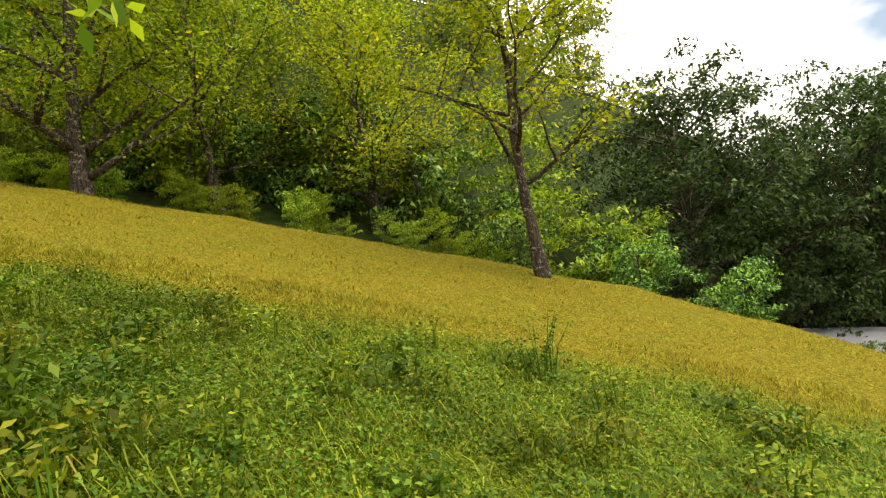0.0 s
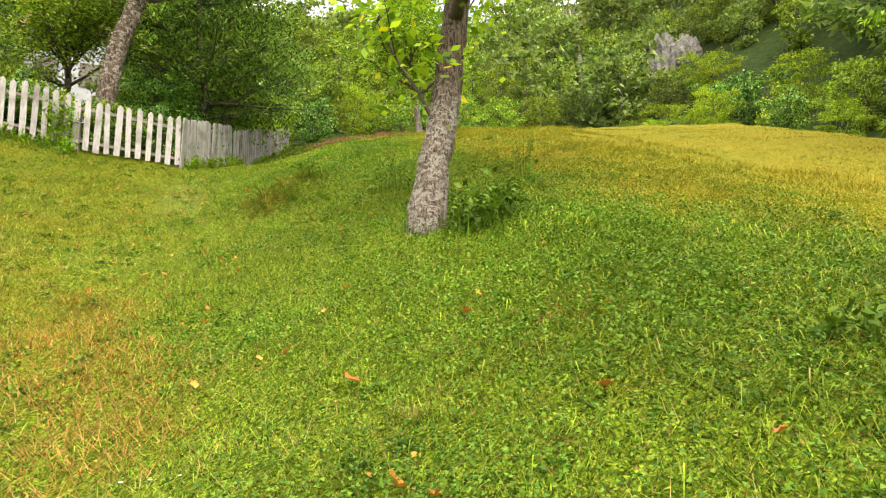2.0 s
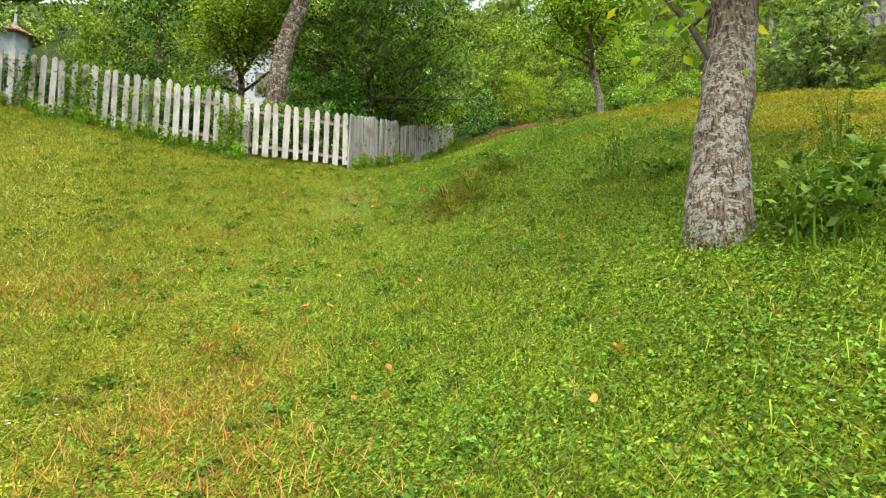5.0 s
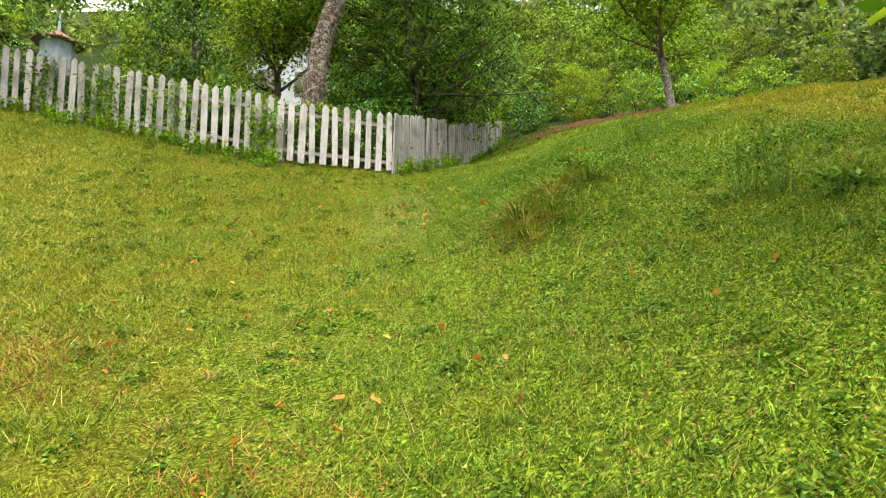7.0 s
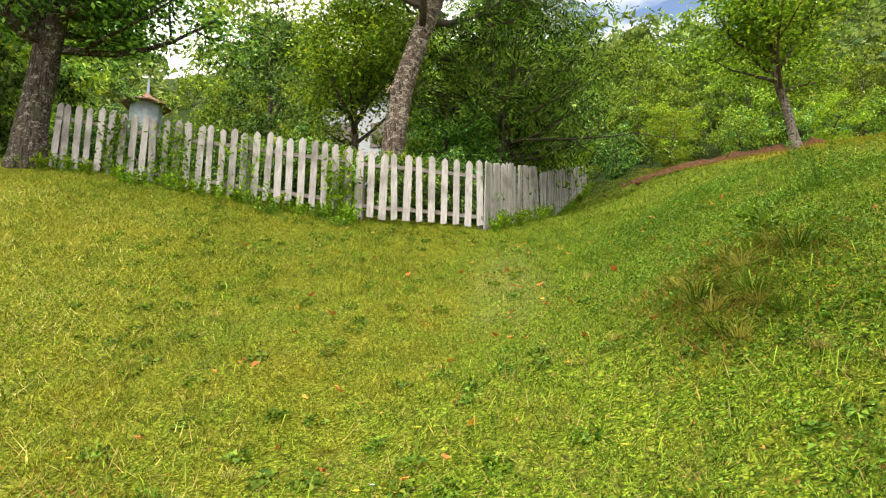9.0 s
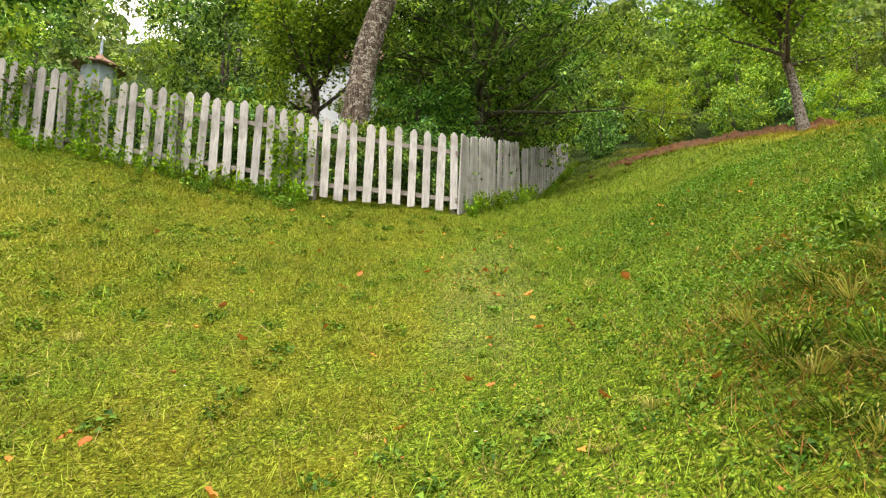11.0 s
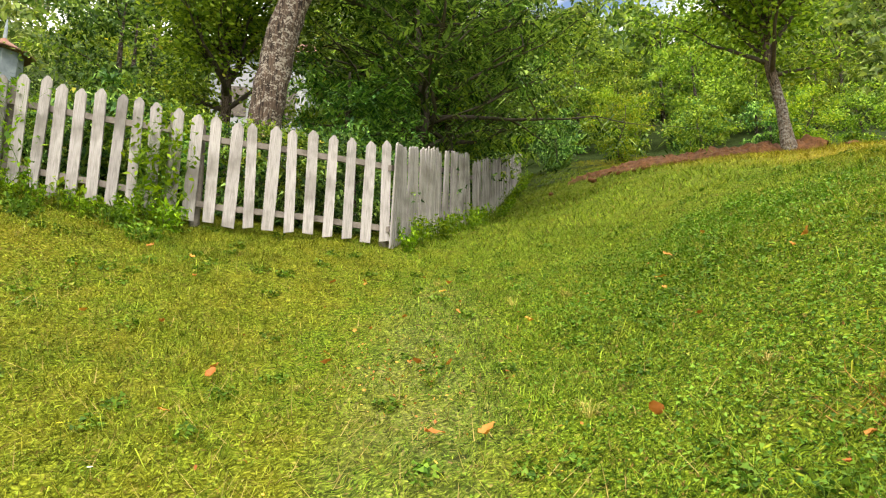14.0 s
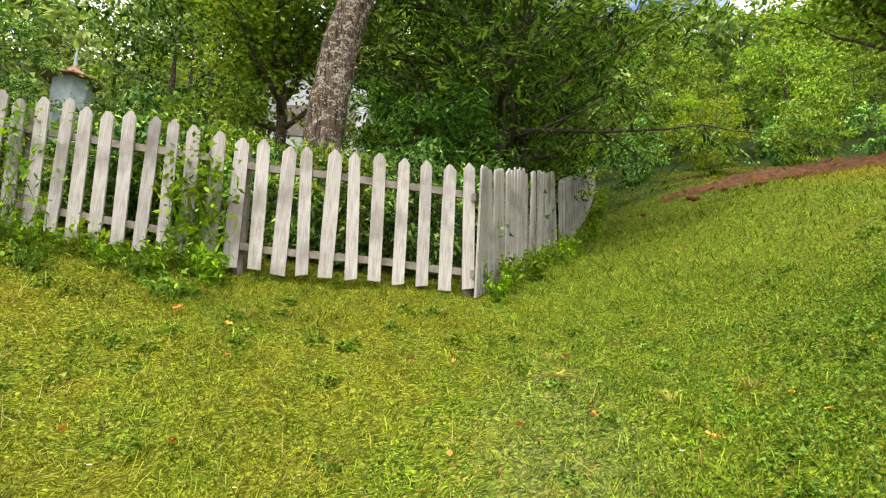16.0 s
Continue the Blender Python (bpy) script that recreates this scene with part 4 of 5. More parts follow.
def build_blades(name, label, x0, x1, y0, y1, per, tall, wide, seed, rule=None):
    rng = R(seed)
    n = int((x1 - x0) * (y1 - y0) * per)
    x, y = rng.uniform(x0, x1, n), rng.uniform(y0, y1, n)
    if rule is not None:
        keep = rule(x, y, rng)
        x, y = x[keep], y[keep]
    n = len(x)
    hum = hummock(x, y)
    keep = rng.random(n) < 0.6 + 0.6 * hum
    x, y, hum = x[keep], y[keep], hum[keep]
    n = len(x)
    lush = 0.55 + 0.8 * (0.5 + 0.25 * np.sin(1.9 * x + 0.7 * y) + 0.25 * np.sin(2.7 * y - 1.1 * x + 2))
    lush = lush * (0.75 + 0.45 * hum)
    h = tall * rng.uniform(0.4, 1.25, n) * lush
    a = rng.uniform(0, 2 * np.pi, n)
    w = wide * rng.uniform(0.6, 1.3, n)
    p = slope_frame(x, y) - np.array([0, 0, 0.006])
    s = np.stack([np.cos(a) * w, np.sin(a) * w, np.zeros(n)], -1) * 0.5
    lean = rng.uniform(0.3, 1.9, n) * h
    b = a + np.pi / 2 + rng.normal(0, 0.5, n)
    tip = p + np.stack([np.cos(b) * lean, np.sin(b) * lean, h], -1)
    ob = new(name, fast_mesh(name, np.stack([p - s, p + s, tip], 1), 3, M_BLADE))
    tagged(ob, label, "grass", kind="stuff")


def build_clover(name, label, x0, x1, y0, y1, per, size, lift, seed, rule=None, leaf=None):
    rng = R(seed)
    n = int((x1 - x0) * (y1 - y0) * per)
    x, y = rng.uniform(x0, x1, n), rng.uniform(y0, y1, n)
    if rule is not None:
        keep = rule(x, y, rng)
        x, y = x[keep], y[keep]
    c = slope_frame(x, y)
    c[:, 2] += rng.uniform(0.005, lift, len(x)) * (0.5 + hummock(x, y)) * (0.4 + 0.8 * (0.5 + 0.5 * np.sin(2.3 * x + 1.1) * np.sin(1.9 * y)))
    ob = new(name, fast_mesh(name, leaves(c, rng, 1, 0.0, size, droop=0.0)[:, [3, 1, 2]], 3, leaf or M_CLOVER))
    tagged(ob, label, "grass", kind="stuff")


def thin_track(x, y, rng):
    """Grass is worn thin along the middle of the track."""
    mid = -2.6 + 0.9 * np.exp(-((x + 2) / 4) ** 2)
    return rng.random(len(x)) > 0.4 * np.exp(-((y - mid) / 0.6) ** 2) + 0.3 * np.exp(-((x + 14.7) / 1.9) ** 2 - ((y + 2.25) / 0.5) ** 2)


build_blades("meadow_grass", "short green meadow grass on the track", -18.5, 2.0, -5.2, 2.6, 2500, 0.05, 0.007, 51, thin_track)
build_blades("meadow_grass", "green and yellow grass on the slope", -18.5, 3.0, 2.6, 6.2, 1600, 0.055, 0.009, 52)
build_blades("meadow_grass", "yellowing grass below the fence", -18.0, -5.0, -11.0, -5.2, 1150, 0.055, 0.0095, 53)
build_blades("mown_grass", "mown straw-yellow grass of the upper meadow", -27.0, 8.0, 6.2, 13.0, 330, 0.035, 0.012, 54, lambda x, y, r: y < crest(x) + 1.5)
build_blades("hill_grass", "grass on the bank and upper track", -34.0, -18.5, -2.6, 6.2, 420, 0.07, 0.013, 55, lambda x, y, r: y > -2.7 + 0.175 * (-18.0 - x) + 0.1)
build_clover("clover", "low clover and herbs among the grass", -18.0, 1.5, -5.0, 2.6, 2400, 0.025, 0.04, 61, thin_track)
build_clover("clover", "herbs on the slope", -18.0, 2.0, 2.6, 5.2, 2000, 0.034, 0.06, 62)
build_clover("clover", "herbs below the fence", -17.5, -7.0, -9.0, -5.0, 1500, 0.036, 0.06, 63)


def herb_patches(x, y, rng):
    """Broad-leaved herbs grow in patches on the bank and round the trees."""
    f = np.sin(1.3 * x + 0.4) * np.sin(1.1 * y + 0.9 * x) + 0.5 * np.sin(2.9 * x - 2.2 * y)
    near = bump(x, y, -1.6, 1.9, 1.6) + bump(x, y, -7.3, 1.3, 1.2) + 0.8 * bump(x, y, -5.6, 1.6, 1.5) + 0.7 * bump(x, y, -11.6, -0.2, 1.2) + 0.7 * bump(x, y, -4.6, 0.7, 2.2) + 0.6 * bump(x, y, -6.4, 0.3, 1.2) + 0.6 * bump(x, y, -13.2, -0.3, 1.2) + 0.4 * bump(x, y, -9.3, 0.2, 2.0) + 0.6 * bump(x, y, -15.0, 0.2, 1.6) + 0.45 * bump(x, y, -16.5, -0.4, 1.5)
    return (rng.random(len(x)) < np.clip(f - 0.45, 0, 1) + near) & (y > -1.6 + 0.2 * np.sin(x))


build_clover("broad_herbs", "patches of broad-leaved herbs on the bank", -17.0, 1.5, -2.0, 4.6, 3000, 0.038, 0.11, 64, herb_patches, M_HERB)


def rosettes(x, y, rng):
    """Plantain and dock rosettes dotted over the track and the slopes."""
    cell = np.floor(x * 4.3) * 57.1 + np.floor(y * 4.3) * 131.7
    pick = np.mod(np.sin(cell) * 43758.5, 1.0)
    u, v = np.mod(x * 4.3, 1.0) - 0.5, np.mod(y * 4.3, 1.0) - 0.5
    return (pick < 0.17) & (u * u + v * v < 0.13)


build_clover("rosettes", "leaf rosettes dotted over the meadow track", -18.0, 1.5, -7.5, 4.0, 2300, 0.06, 0.055, 65, rosettes, M_HERB)


def build_long(name, label, x0, x1, y0, y1, per, long, wide, seed, leaf, rule=None):
    """Long fine blades bent over the turf, each an arched sliver."""
    rng = R(seed)
    n = int((x1 - x0) * (y1 - y0) * per)
    x, y = rng.uniform(x0, x1, n), rng.uniform(y0, y1, n)
    keep = rng.random(n) < np.clip(0.15 + 0.55 * (1 + np.sin(1.7 * x + 0.6 * y) * np.sin(1.5 * y - 0.8 * x + 1)) * hummock(x, y), 0, 1)
    if rule is not None:
        keep &= rule(x, y, rng)
    x, y = x[keep], y[keep]
    n = len(x)
    a, ln = rng.uniform(0, 2 * np.pi, n), long * rng.uniform(0.45, 1.3, n)
    d = np.stack([np.cos(a), np.sin(a), np.zeros(n)], -1)
    s = np.stack([-np.sin(a), np.cos(a), np.zeros(n)], -1) * (wide * rng.uniform(0.6, 1.2, n))[:, None] * 0.5
    p = slope_frame(x, y)
    up = np.array([0, 0, 1.0]) * ln[:, None]
    mid = p + d * ln[:, None] * 0.42 + up * rng.uniform(0.25, 0.6, n)[:, None]
    e = p + d * ln[:, None] * rng.uniform(0.8, 1.05, n)[:, None]
    tip = np.stack([e[:, 0], e[:, 1], height(e[:, 0], e[:, 1])], -1) + up * rng.uniform(0.1, 0.42, n)[:, None]
    tagged(new(name, fast_mesh(name, np.stack([p, mid + s, tip, mid - s], 1), 4, leaf)), label, "grass", kind="stuff")


build_long("long_grass", "long fine blades bent over the turf", -17.5, 1.0, -6.5, 4.5, 190, 0.15, 0.006, 66, M_BLADE, thin_track)


def lush(x, y, rng):
    """The unmown strip between the track and the mown meadow."""
    edge = np.minimum(4.7, 6.7 + 0.67 * x) + 0.25 * np.sin(2.1 * x) + 0.2 * np.sin(5.3 * x + 1)
    return (y < edge) & (y > 0.9 + 0.25 * np.sin(1.7 * x)) & (rng.random(len(x)) < 0.35 + 0.65 * smooth(-0.3, 0.5, np.sin(2.3 * x + 0.8 * y) * np.sin(2.0 * y - 0.9 * x + 0.6)))


build_long("lush_grass", "soft uncut green grass on the strip beside the mown meadow", -8.0, 2.6, 0.7, 5.0, 2000, 0.13, 0.0065, 67, M_LUSH, lush)
build_clover("lush_herbs", "leafy uncut herbs beside the mown meadow", -8.0, 2.6, 0.7, 5.0, 2100, 0.042, 0.15, 68, lush, M_HERB)


# ---- buildings and earthworks ----
def build_turret(x, y, eave, wide):
    base = hz(x, y) - 0.3
    root = thing("turret", pose(x, y, base, 0, 0, 28), "small whitewashed turret with a rusty pointed roof behind the fence", "turret")
    acc = Acc()
    r, n = wide / 2 * 0.72, 8
    acc.tube([(0, 0, 0), (0, 0, eave - base)], [r, r], n)
    part("wall", acc.mesh("wall", M_PLASTER), root)
    acc = Acc()
    acc.tube([(0, 0, eave - base - 0.02), (0, 0, eave - base + 0.04), (0, 0, eave - base + 0.32), (0, 0, eave - base + 0.62), (0, 0, eave - base + 0.9)],
             [r * 1.56, r * 1.56, r * 0.9, r * 0.36, 0.03], n)
    part("roof", acc.mesh("roof", M_TILE), root, "rusty brown pointed roof")
    acc = Acc()
    acc.tube([(0, 0, eave - base + 0.75), (0, 0, eave - base + 1.5), (0, 0, eave - base + 1.9)], [0.1, 0.07, 0.03], 8)
    part("finial", acc.mesh("finial", M_PLASTER), root)


def build_house(x, y, yaw, length, depth, wall, label):
    base = hz(x, y) - 0.6
    root = thing("house", pose(x, y, base, 0, 0, yaw), label, "house")
    acc = Acc()
    acc.box((0, 0, wall / 2), (depth, length, wall))
    part("wall", acc.mesh("wall", M_HOUSE), root)
    acc = Acc()
    h, e = depth * 0.36, 0.35
    d2, l2 = depth / 2 + e, length / 2 + e
    acc.v = [(-d2, -l2, wall - 0.05), (d2, -l2, wall - 0.05), (0, -l2, wall + h), (-d2, l2, wall - 0.05), (d2, l2, wall - 0.05), (0, l2, wall + h)]
    acc.f = [(0, 1, 2), (5, 4, 3), (1, 4, 5, 2), (0, 2, 5, 3), (0, 3, 4, 1)]
    part("roof", acc.mesh("roof", M_TILE), root)
    for k in (-0.25, 0.25):
        acc = Acc()
        acc.box((depth / 2 + 0.01, k * length, wall * 0.55), (0.06, 0.9, 1.1))
        part("window", acc.mesh("window", M_RAIL), root, "small dark wooden window")


build_turret(-41.0, -25.5, 19.3, 2.6)
build_house(-34.0, -9.4, 8, 3.4, 4.0, 4.2, "small white plastered house half hidden behind the trees")


def build_soil():
    """A bank of fresh red-brown earth above the track."""
    rng = R(70)
    acc, n, m = Acc(), 90, 13
    for i in range(n):
        u = i / (n - 1)
        cx, cy = -26.0 + 3.4 * u, 0.9 + 4.3 * u
        w = 0.75 * (0.35 + math.sin(math.pi * min(1, 0.1 + u * 0.85)))
        for k in range(m):
            v = k / (m - 1) * 2 - 1
            x, y = cx + v * w * 0.75, cy - v * w * 0.55
            lump = 0.3 * (1 - v * v) * (0.5 + 0.6 * u) + (1 - v * v) * (noise.noise(Vector((x * 2.2, y * 2.2, 3))) * 0.14 + noise.noise(Vector((x * 7, y * 7, 1))) * 0.12)
            acc.v.append((x, y, hz(x, y) - 0.06 + max(0, lump)))
    for i in range(n - 1):
        for k in range(m - 1):
            a = i * m + k
            acc.f.append((a, a + 1, a + m + 1, a + m))
    tagged(new("earth_bank", acc.mesh("earth_bank", M_SOIL)), "bank of bare red-brown earth above the track", "earth bank")
    for i in range(14):
        u = rng.random()
        x, y = -25.4 + 4.0 * u + rng.normal(0, 0.5), 0.6 + 4.2 * u + rng.normal(0, 0.5)
        bm = bmesh.new()
        bmesh.ops.create_icosphere(bm, subdivisions=2, radius=rng.uniform(0.05, 0.13))
        for v in bm.verts:
            v.co *= 1 + 0.35 * noise.noise(v.co * 14 + Vector((i, 0, 0)))
            v.co.z *= 0.7
        me = bpy.data.meshes.new("earth_clod")
        bm.to_mesh(me)
        bm.free()
        me.materials.append(M_SOIL)
        ob = tagged(new("earth_clod", me), "clod of red-brown earth lying in the grass", "earth clod", "earth clods")
        ob.matrix_basis = at(x, y, 0.03 if abs(rng.normal()) > 0 else 0)


build_soil()


def build_rock(x, y, wide, tall, deep, yaw, seed):
    """A limestone outcrop with upright cracks."""
    bm = bmesh.new()
    bmesh.ops.create_icosphere(bm, subdivisions=5, radius=1)
    off = Vector((seed * 3.1, seed * 1.7, 0))
    for v in bm.verts:
        p = v.co.copy()
        q = Vector((p.x * 3.4, p.y * 3.4, p.z * 1.1)) + off
        k = 1 + 0.30 * noise.noise(q) + 0.16 * noise.noise(q * 2.7) + 0.07 * noise.noise(q * 7)
        step = round(p.z * 4) / 4 * 0.4 + p.z * 0.6
        v.co = Vector((p.x * k * wide, p.y * k * deep, (step * k) * tall))
    me = bpy.data.meshes.new("rock_outcrop")
    bm.to_mesh(me)
    bm.free()
    me.materials.append(M_ROCK)
    ob = tagged(new("rock_outcrop", me), "pale grey limestone outcrop on the wooded slope", "rock", "limestone outcrops")
    ob.matrix_basis = at(x, y, 0.15 * tall) @ Matrix.Rotation(radians(yaw), 4, "Z")


for x, y, wide, tall, deep, yaw, seed in ROCKS:
    build_rock(x, y, wide, tall, deep, yaw, seed)

# the pale road below the meadow, on its embankment
acc = Acc()
n = 30
for i in range(n + 1):
    u = i / n
    x = 7.4 + 34 * u
    for k, (dy, drop) in enumerate(((-1.2, 2.6), (0.0, 0.04), (0.25, 0.0), (5.2, 0.0), (5.5, 0.04), (6.6, 2.6))):
        y = 16.2 - 0.5 * (x - 9.8) * 0.6 + dy
        acc.v.append((x + 0.3 * dy, y, -2.66 - 0.13 * (x - 9.8) - drop + 0.015 * math.sin(9 * u + k)))
for i in range(n):
    for k in range(5):
        a = i * 6 + k
        acc.f.append((a, a + 6, a + 7, a + 1))
acc.f += [tuple(range(6)), tuple(n * 6 + k for k in reversed(range(6)))]
tagged(new("road", acc.mesh("road", M_ROAD)), "pale gravel road on a low bank below the meadow", "road", kind="structure")


# ---- small plants and litter ----
def make_weed(name, seed, stems, tall, size, leaf, label, category="weed", per=7, spread=0.12):
    rng = R(seed)
    root = thing(name, Matrix(), label, category, category + "s")
    pts = []
    for k in range(stems):
        a, h = rng.uniform(0, 6.28), tall * rng.uniform(0.5, 1.1)
        b = Vector((math.cos(a), math.sin(a), 0)) * rng.uniform(0.0, 0.4) * spread * 3
        lean = Vector((math.cos(a), math.sin(a), 0)) * h * rng.uniform(0.1, 0.5)
        line = [b - Vector((0, 0, 0.03)), b + lean * 0.4 + Vector((0, 0, h * 0.6)), b + lean + Vector((0, 0, h))]
        acc = Acc()
        acc.tube(line, [0.006, 0.004, 0.002], 4, False)
        part("stem", acc.mesh("stem", M_HERB), root)
        for j in range(per):
            u = (j + 1) / per
            q = line[0].lerp(line[1], u * 2) if u < 0.5 else line[1].lerp(line[2], u * 2 - 1)
            pts.append(tuple(q))
    part("foliage", fast_mesh("foliage", leaves(np.array(pts), rng, 3, size * 0.55, size, 0.7, 0.2), 4, leaf), root)
    return root


def scatter(ob, spots, lo=0.75, hi=1.25, seed=5):
    """Sets the thing itself at the first spot and copies of it at the others."""
    rng = R(seed)
    for k, (x, y) in enumerate(spots):
        z = rng.uniform(lo, hi)
        m = at(x, y) @ Matrix.Rotation(rng.uniform(0, 6.28), 4, "Z") @ Matrix.Diagonal((z, z, z * rng.uniform(0.85, 1.15), 1))
        if k:
            copy_thing(ob, m)
        else:
            ob.matrix_basis = m


pr = R(77)
fence_line = [(-16.95 - 0.077 * (y + 10.75) + pr.uniform(0.0, 0.45), y) for y in np.arange(-10.9, -5.0, 0.2)]
side_line = [(x, -2.8 + 0.262 * (-18.0 - x) + pr.uniform(0.08, 0.4)) for x in np.arange(-21.8, -17.9, 0.2)]
far_line = [(x, -1.72 + 0.179 * (-21.98 - x) + pr.uniform(0.1, 0.5)) for x in np.arange(-33.0, -22.0, 0.8)]
scatter(make_weed("fence_weed", 81, 9, 0.36, 0.05, M_VINE, "tangled green weeds at the foot of the fence"), fence_line[::2] + side_line[::2], seed=1)
scatter(make_weed("fence_weed", 82, 7, 0.3, 0.07, M_VINE, "leafy light green weeds at the foot of the fence"), fence_line[1::2] + side_line[1::3] + far_line, seed=2)
scatter(make_weed("broad_leaf_plant", 83, 12, 0.42, 0.085, M_HERB, "dark broad-leaved plant beside the leaning walnut tree", "plant", 6, 0.16), [(-7.42, 1.42), (-7.2, 1.15)], 0.95, 1.05, 3)
scatter(make_weed("broad_leaf_plant", 84, 16, 0.12, 0.05, M_HERB, "low broad-leaved plant in the grass", "plant", 4, 0.14),
        [(-1.62, 1.9), (-1.45, 1.75), (-7.3, 0.9), (-7.6, 1.1), (-17.0, -5.6), (-16.6, -6.3), (-16.7, -5.1), (-12.2, -0.2), (-9.7, 1.1)], 0.8, 1.2, 4)
scatter(make_weed("wispy_weed", 85, 14, 0.5, 0.035, M_CLOVER, "wispy tall weed on the bank", "weed", 7, 0.1), [(-10.1, 0.9), (-10.3, 0.7), (0.2, 4.3), (-13.6, 0.9), (-8.8, 2.2)], 0.8, 1.1, 5)


rng_l = R(78)
strip = [(x, rng_l.uniform(1.0, min(4.7, 6.7 + 0.67 * x))) for x in rng_l.uniform(-4.4, 2.2, 90)]
scatter(make_weed("leafy_weed", 86, 10, 0.2, 0.045, M_LUSH, "soft leafy weed in the uncut grass", "weed", 6, 0.13), strip[:60], 0.7, 1.4, 11)
scatter(make_weed("leafy_weed", 87, 9, 0.16, 0.06, M_HERB, "dark leafy weed in the uncut grass", "weed", 5, 0.12), strip[60:], 0.7, 1.4, 12)


def make_tuft(seed, label, material_of, blades=90, tall=0.2, sweep=(0.7, 2.0)):
    """A tuft of long arching grass blades."""
    rng = R(seed)
    acc = Acc()
    for k in range(blades):
        a, h = rng.uniform(0, 6.28), tall * rng.uniform(0.5, 1.2)
        d = Vector((math.cos(a), math.sin(a), 0))
        s = Vector((-d.y, d.x, 0)) * rng.uniform(0.002, 0.0045)
        b = d * rng.uniform(0, 0.09)
        run = h * rng.uniform(*sweep)
        pts = [b, b + d * run * 0.3 + Vector((0, 0, h * 0.7)), b + d * run * 0.75 + Vector((0, 0, h * 0.85)), b + d * run * 1.2 + Vector((0, 0, h * 0.6))]
        o = len(acc.v)
        for i, p in enumerate(pts[:3]):
            w = s * (1 - 0.25 * i)
            acc.v += [tuple(p - w), tuple(p + w)]
        acc.v.append(tuple(pts[3]))
        acc.f += [(o, o + 1, o + 3, o + 2), (o + 2, o + 3, o + 5, o + 4), (o + 4, o + 5, o + 6)]
    ob = new("grass_tuft", acc.mesh("grass_tuft", material_of))
    return tagged(ob, label, "grass tuft", "grass tufts")


def meadow_spots(n, seed):
    """Random spots over the track and its slopes."""
    rng = R(seed)
    return [(rng.uniform(-17.0, 0.5), rng.uniform(-6.5, 3.6)) for _ in range(n)]


M_STRAW = leaf_material("dry_stalks", (0.15, 0.17, 0.03), (0.33, 0.29, 0.07), (0.50, 0.41, 0.14), None, 0.2)
scatter(make_tuft(91, "tuft of long dry and green grass on the bank", M_STRAW, 60, 0.14), [(-12.1, -0.5), (-12.0, -0.25), (-11.7, -0.55), (-11.5, -0.1), (-12.4, -0.15), (-10.4, -0.3), (-10.6, -0.5), (-10.2, -0.1), (-3.2, -1.9), (-3.6, -2.1), (-4.1, -2.2), (-3.9, -1.8), (-4.8, -2.6), (-5.6, -3.1), (-7.0, -3.6), (-7.6, -3.2), (-9.0, -4.6), (-3.3, 2.6), (-2.7, 3.0), (-15.6, 1.2), (-14.6, 0.7)] + meadow_spots(60, 124), 0.4, 0.9, 6)
scatter(make_tuft(92, "tuft of long green grass", M_BLADE), [(-11.8, -0.35), (-12.3, -0.4), (-11.4, -0.35), (-11.9, -0.75), (-10.9, -0.1), (-6.6, -3.3), (-6.2, -2.7), (-8.2, -4.0), (-5.0, 2.2), (-4.2, 2.4), (-2.3, 2.3), (-1.0, 2.6), (-6.6, 2.0), (-8.5, 0.2), (-9.2, 0.3), (-0.4, 3.4), (-13.1, -0.4), (-7.9, -0.9), (-9.0, -3.1)] + meadow_spots(90, 123), 0.3, 0.65, 7)

scatter(make_tuft(93, "large tangled tuft of long dry grass on the bank", M_STRAW, 60, 0.16, (1.2, 3.4)), [(-11.35, -0.85), (-11.6, -0.55), (-11.75, -0.3), (-11.2, -0.6), (-11.9, -0.9), (-11.0, -0.8)], 0.75, 1.1, 8)
scatter(make_tuft(94, "large tuft of long green grass on the bank", M_HERB, 90, 0.14, (1.2, 3.4)), [(-11.3, -0.6), (-11.5, -0.9), (-11.1, -0.85), (-11.8, -0.6), (-11.0, -0.5), (-11.55, -0.2)], 0.75, 1.1, 9)


def leaf_mesh(seed, long, wide):
    """A curled fallen leaf with a midrib."""
    rng = R(seed)
    acc, n = Acc(), 6
    curl, twist = rng.uniform(0.2, 0.6), rng.uniform(-0.5, 0.5)
    for i in range(n + 1):
        u = i / n
        w = wide * math.sin(math.pi * min(1, 0.06 + u * 0.9)) ** 0.8 / 2
        for v in (-1, 0, 1):
            acc.v.append(((u - 0.5) * long, v * w, 0.004 + curl * long * (u - 0.5) ** 2 + abs(v) * w * 0.5 + v * twist * (u - 0.5) * w + rng.normal(0, 0.006)))
    for i in range(n):
        for k in range(2):
            a = i * 3 + k
            acc.f.append((a, a + 3, a + 4, a + 1))
    return acc.mesh("fallen_leaf", M_FALLEN, True)


LEAF = [leaf_mesh(101 + k, ln, w) for k, (ln, w) in enumerate(((0.085, 0.056), (0.07, 0.05), (0.1, 0.058), (0.06, 0.044)))]
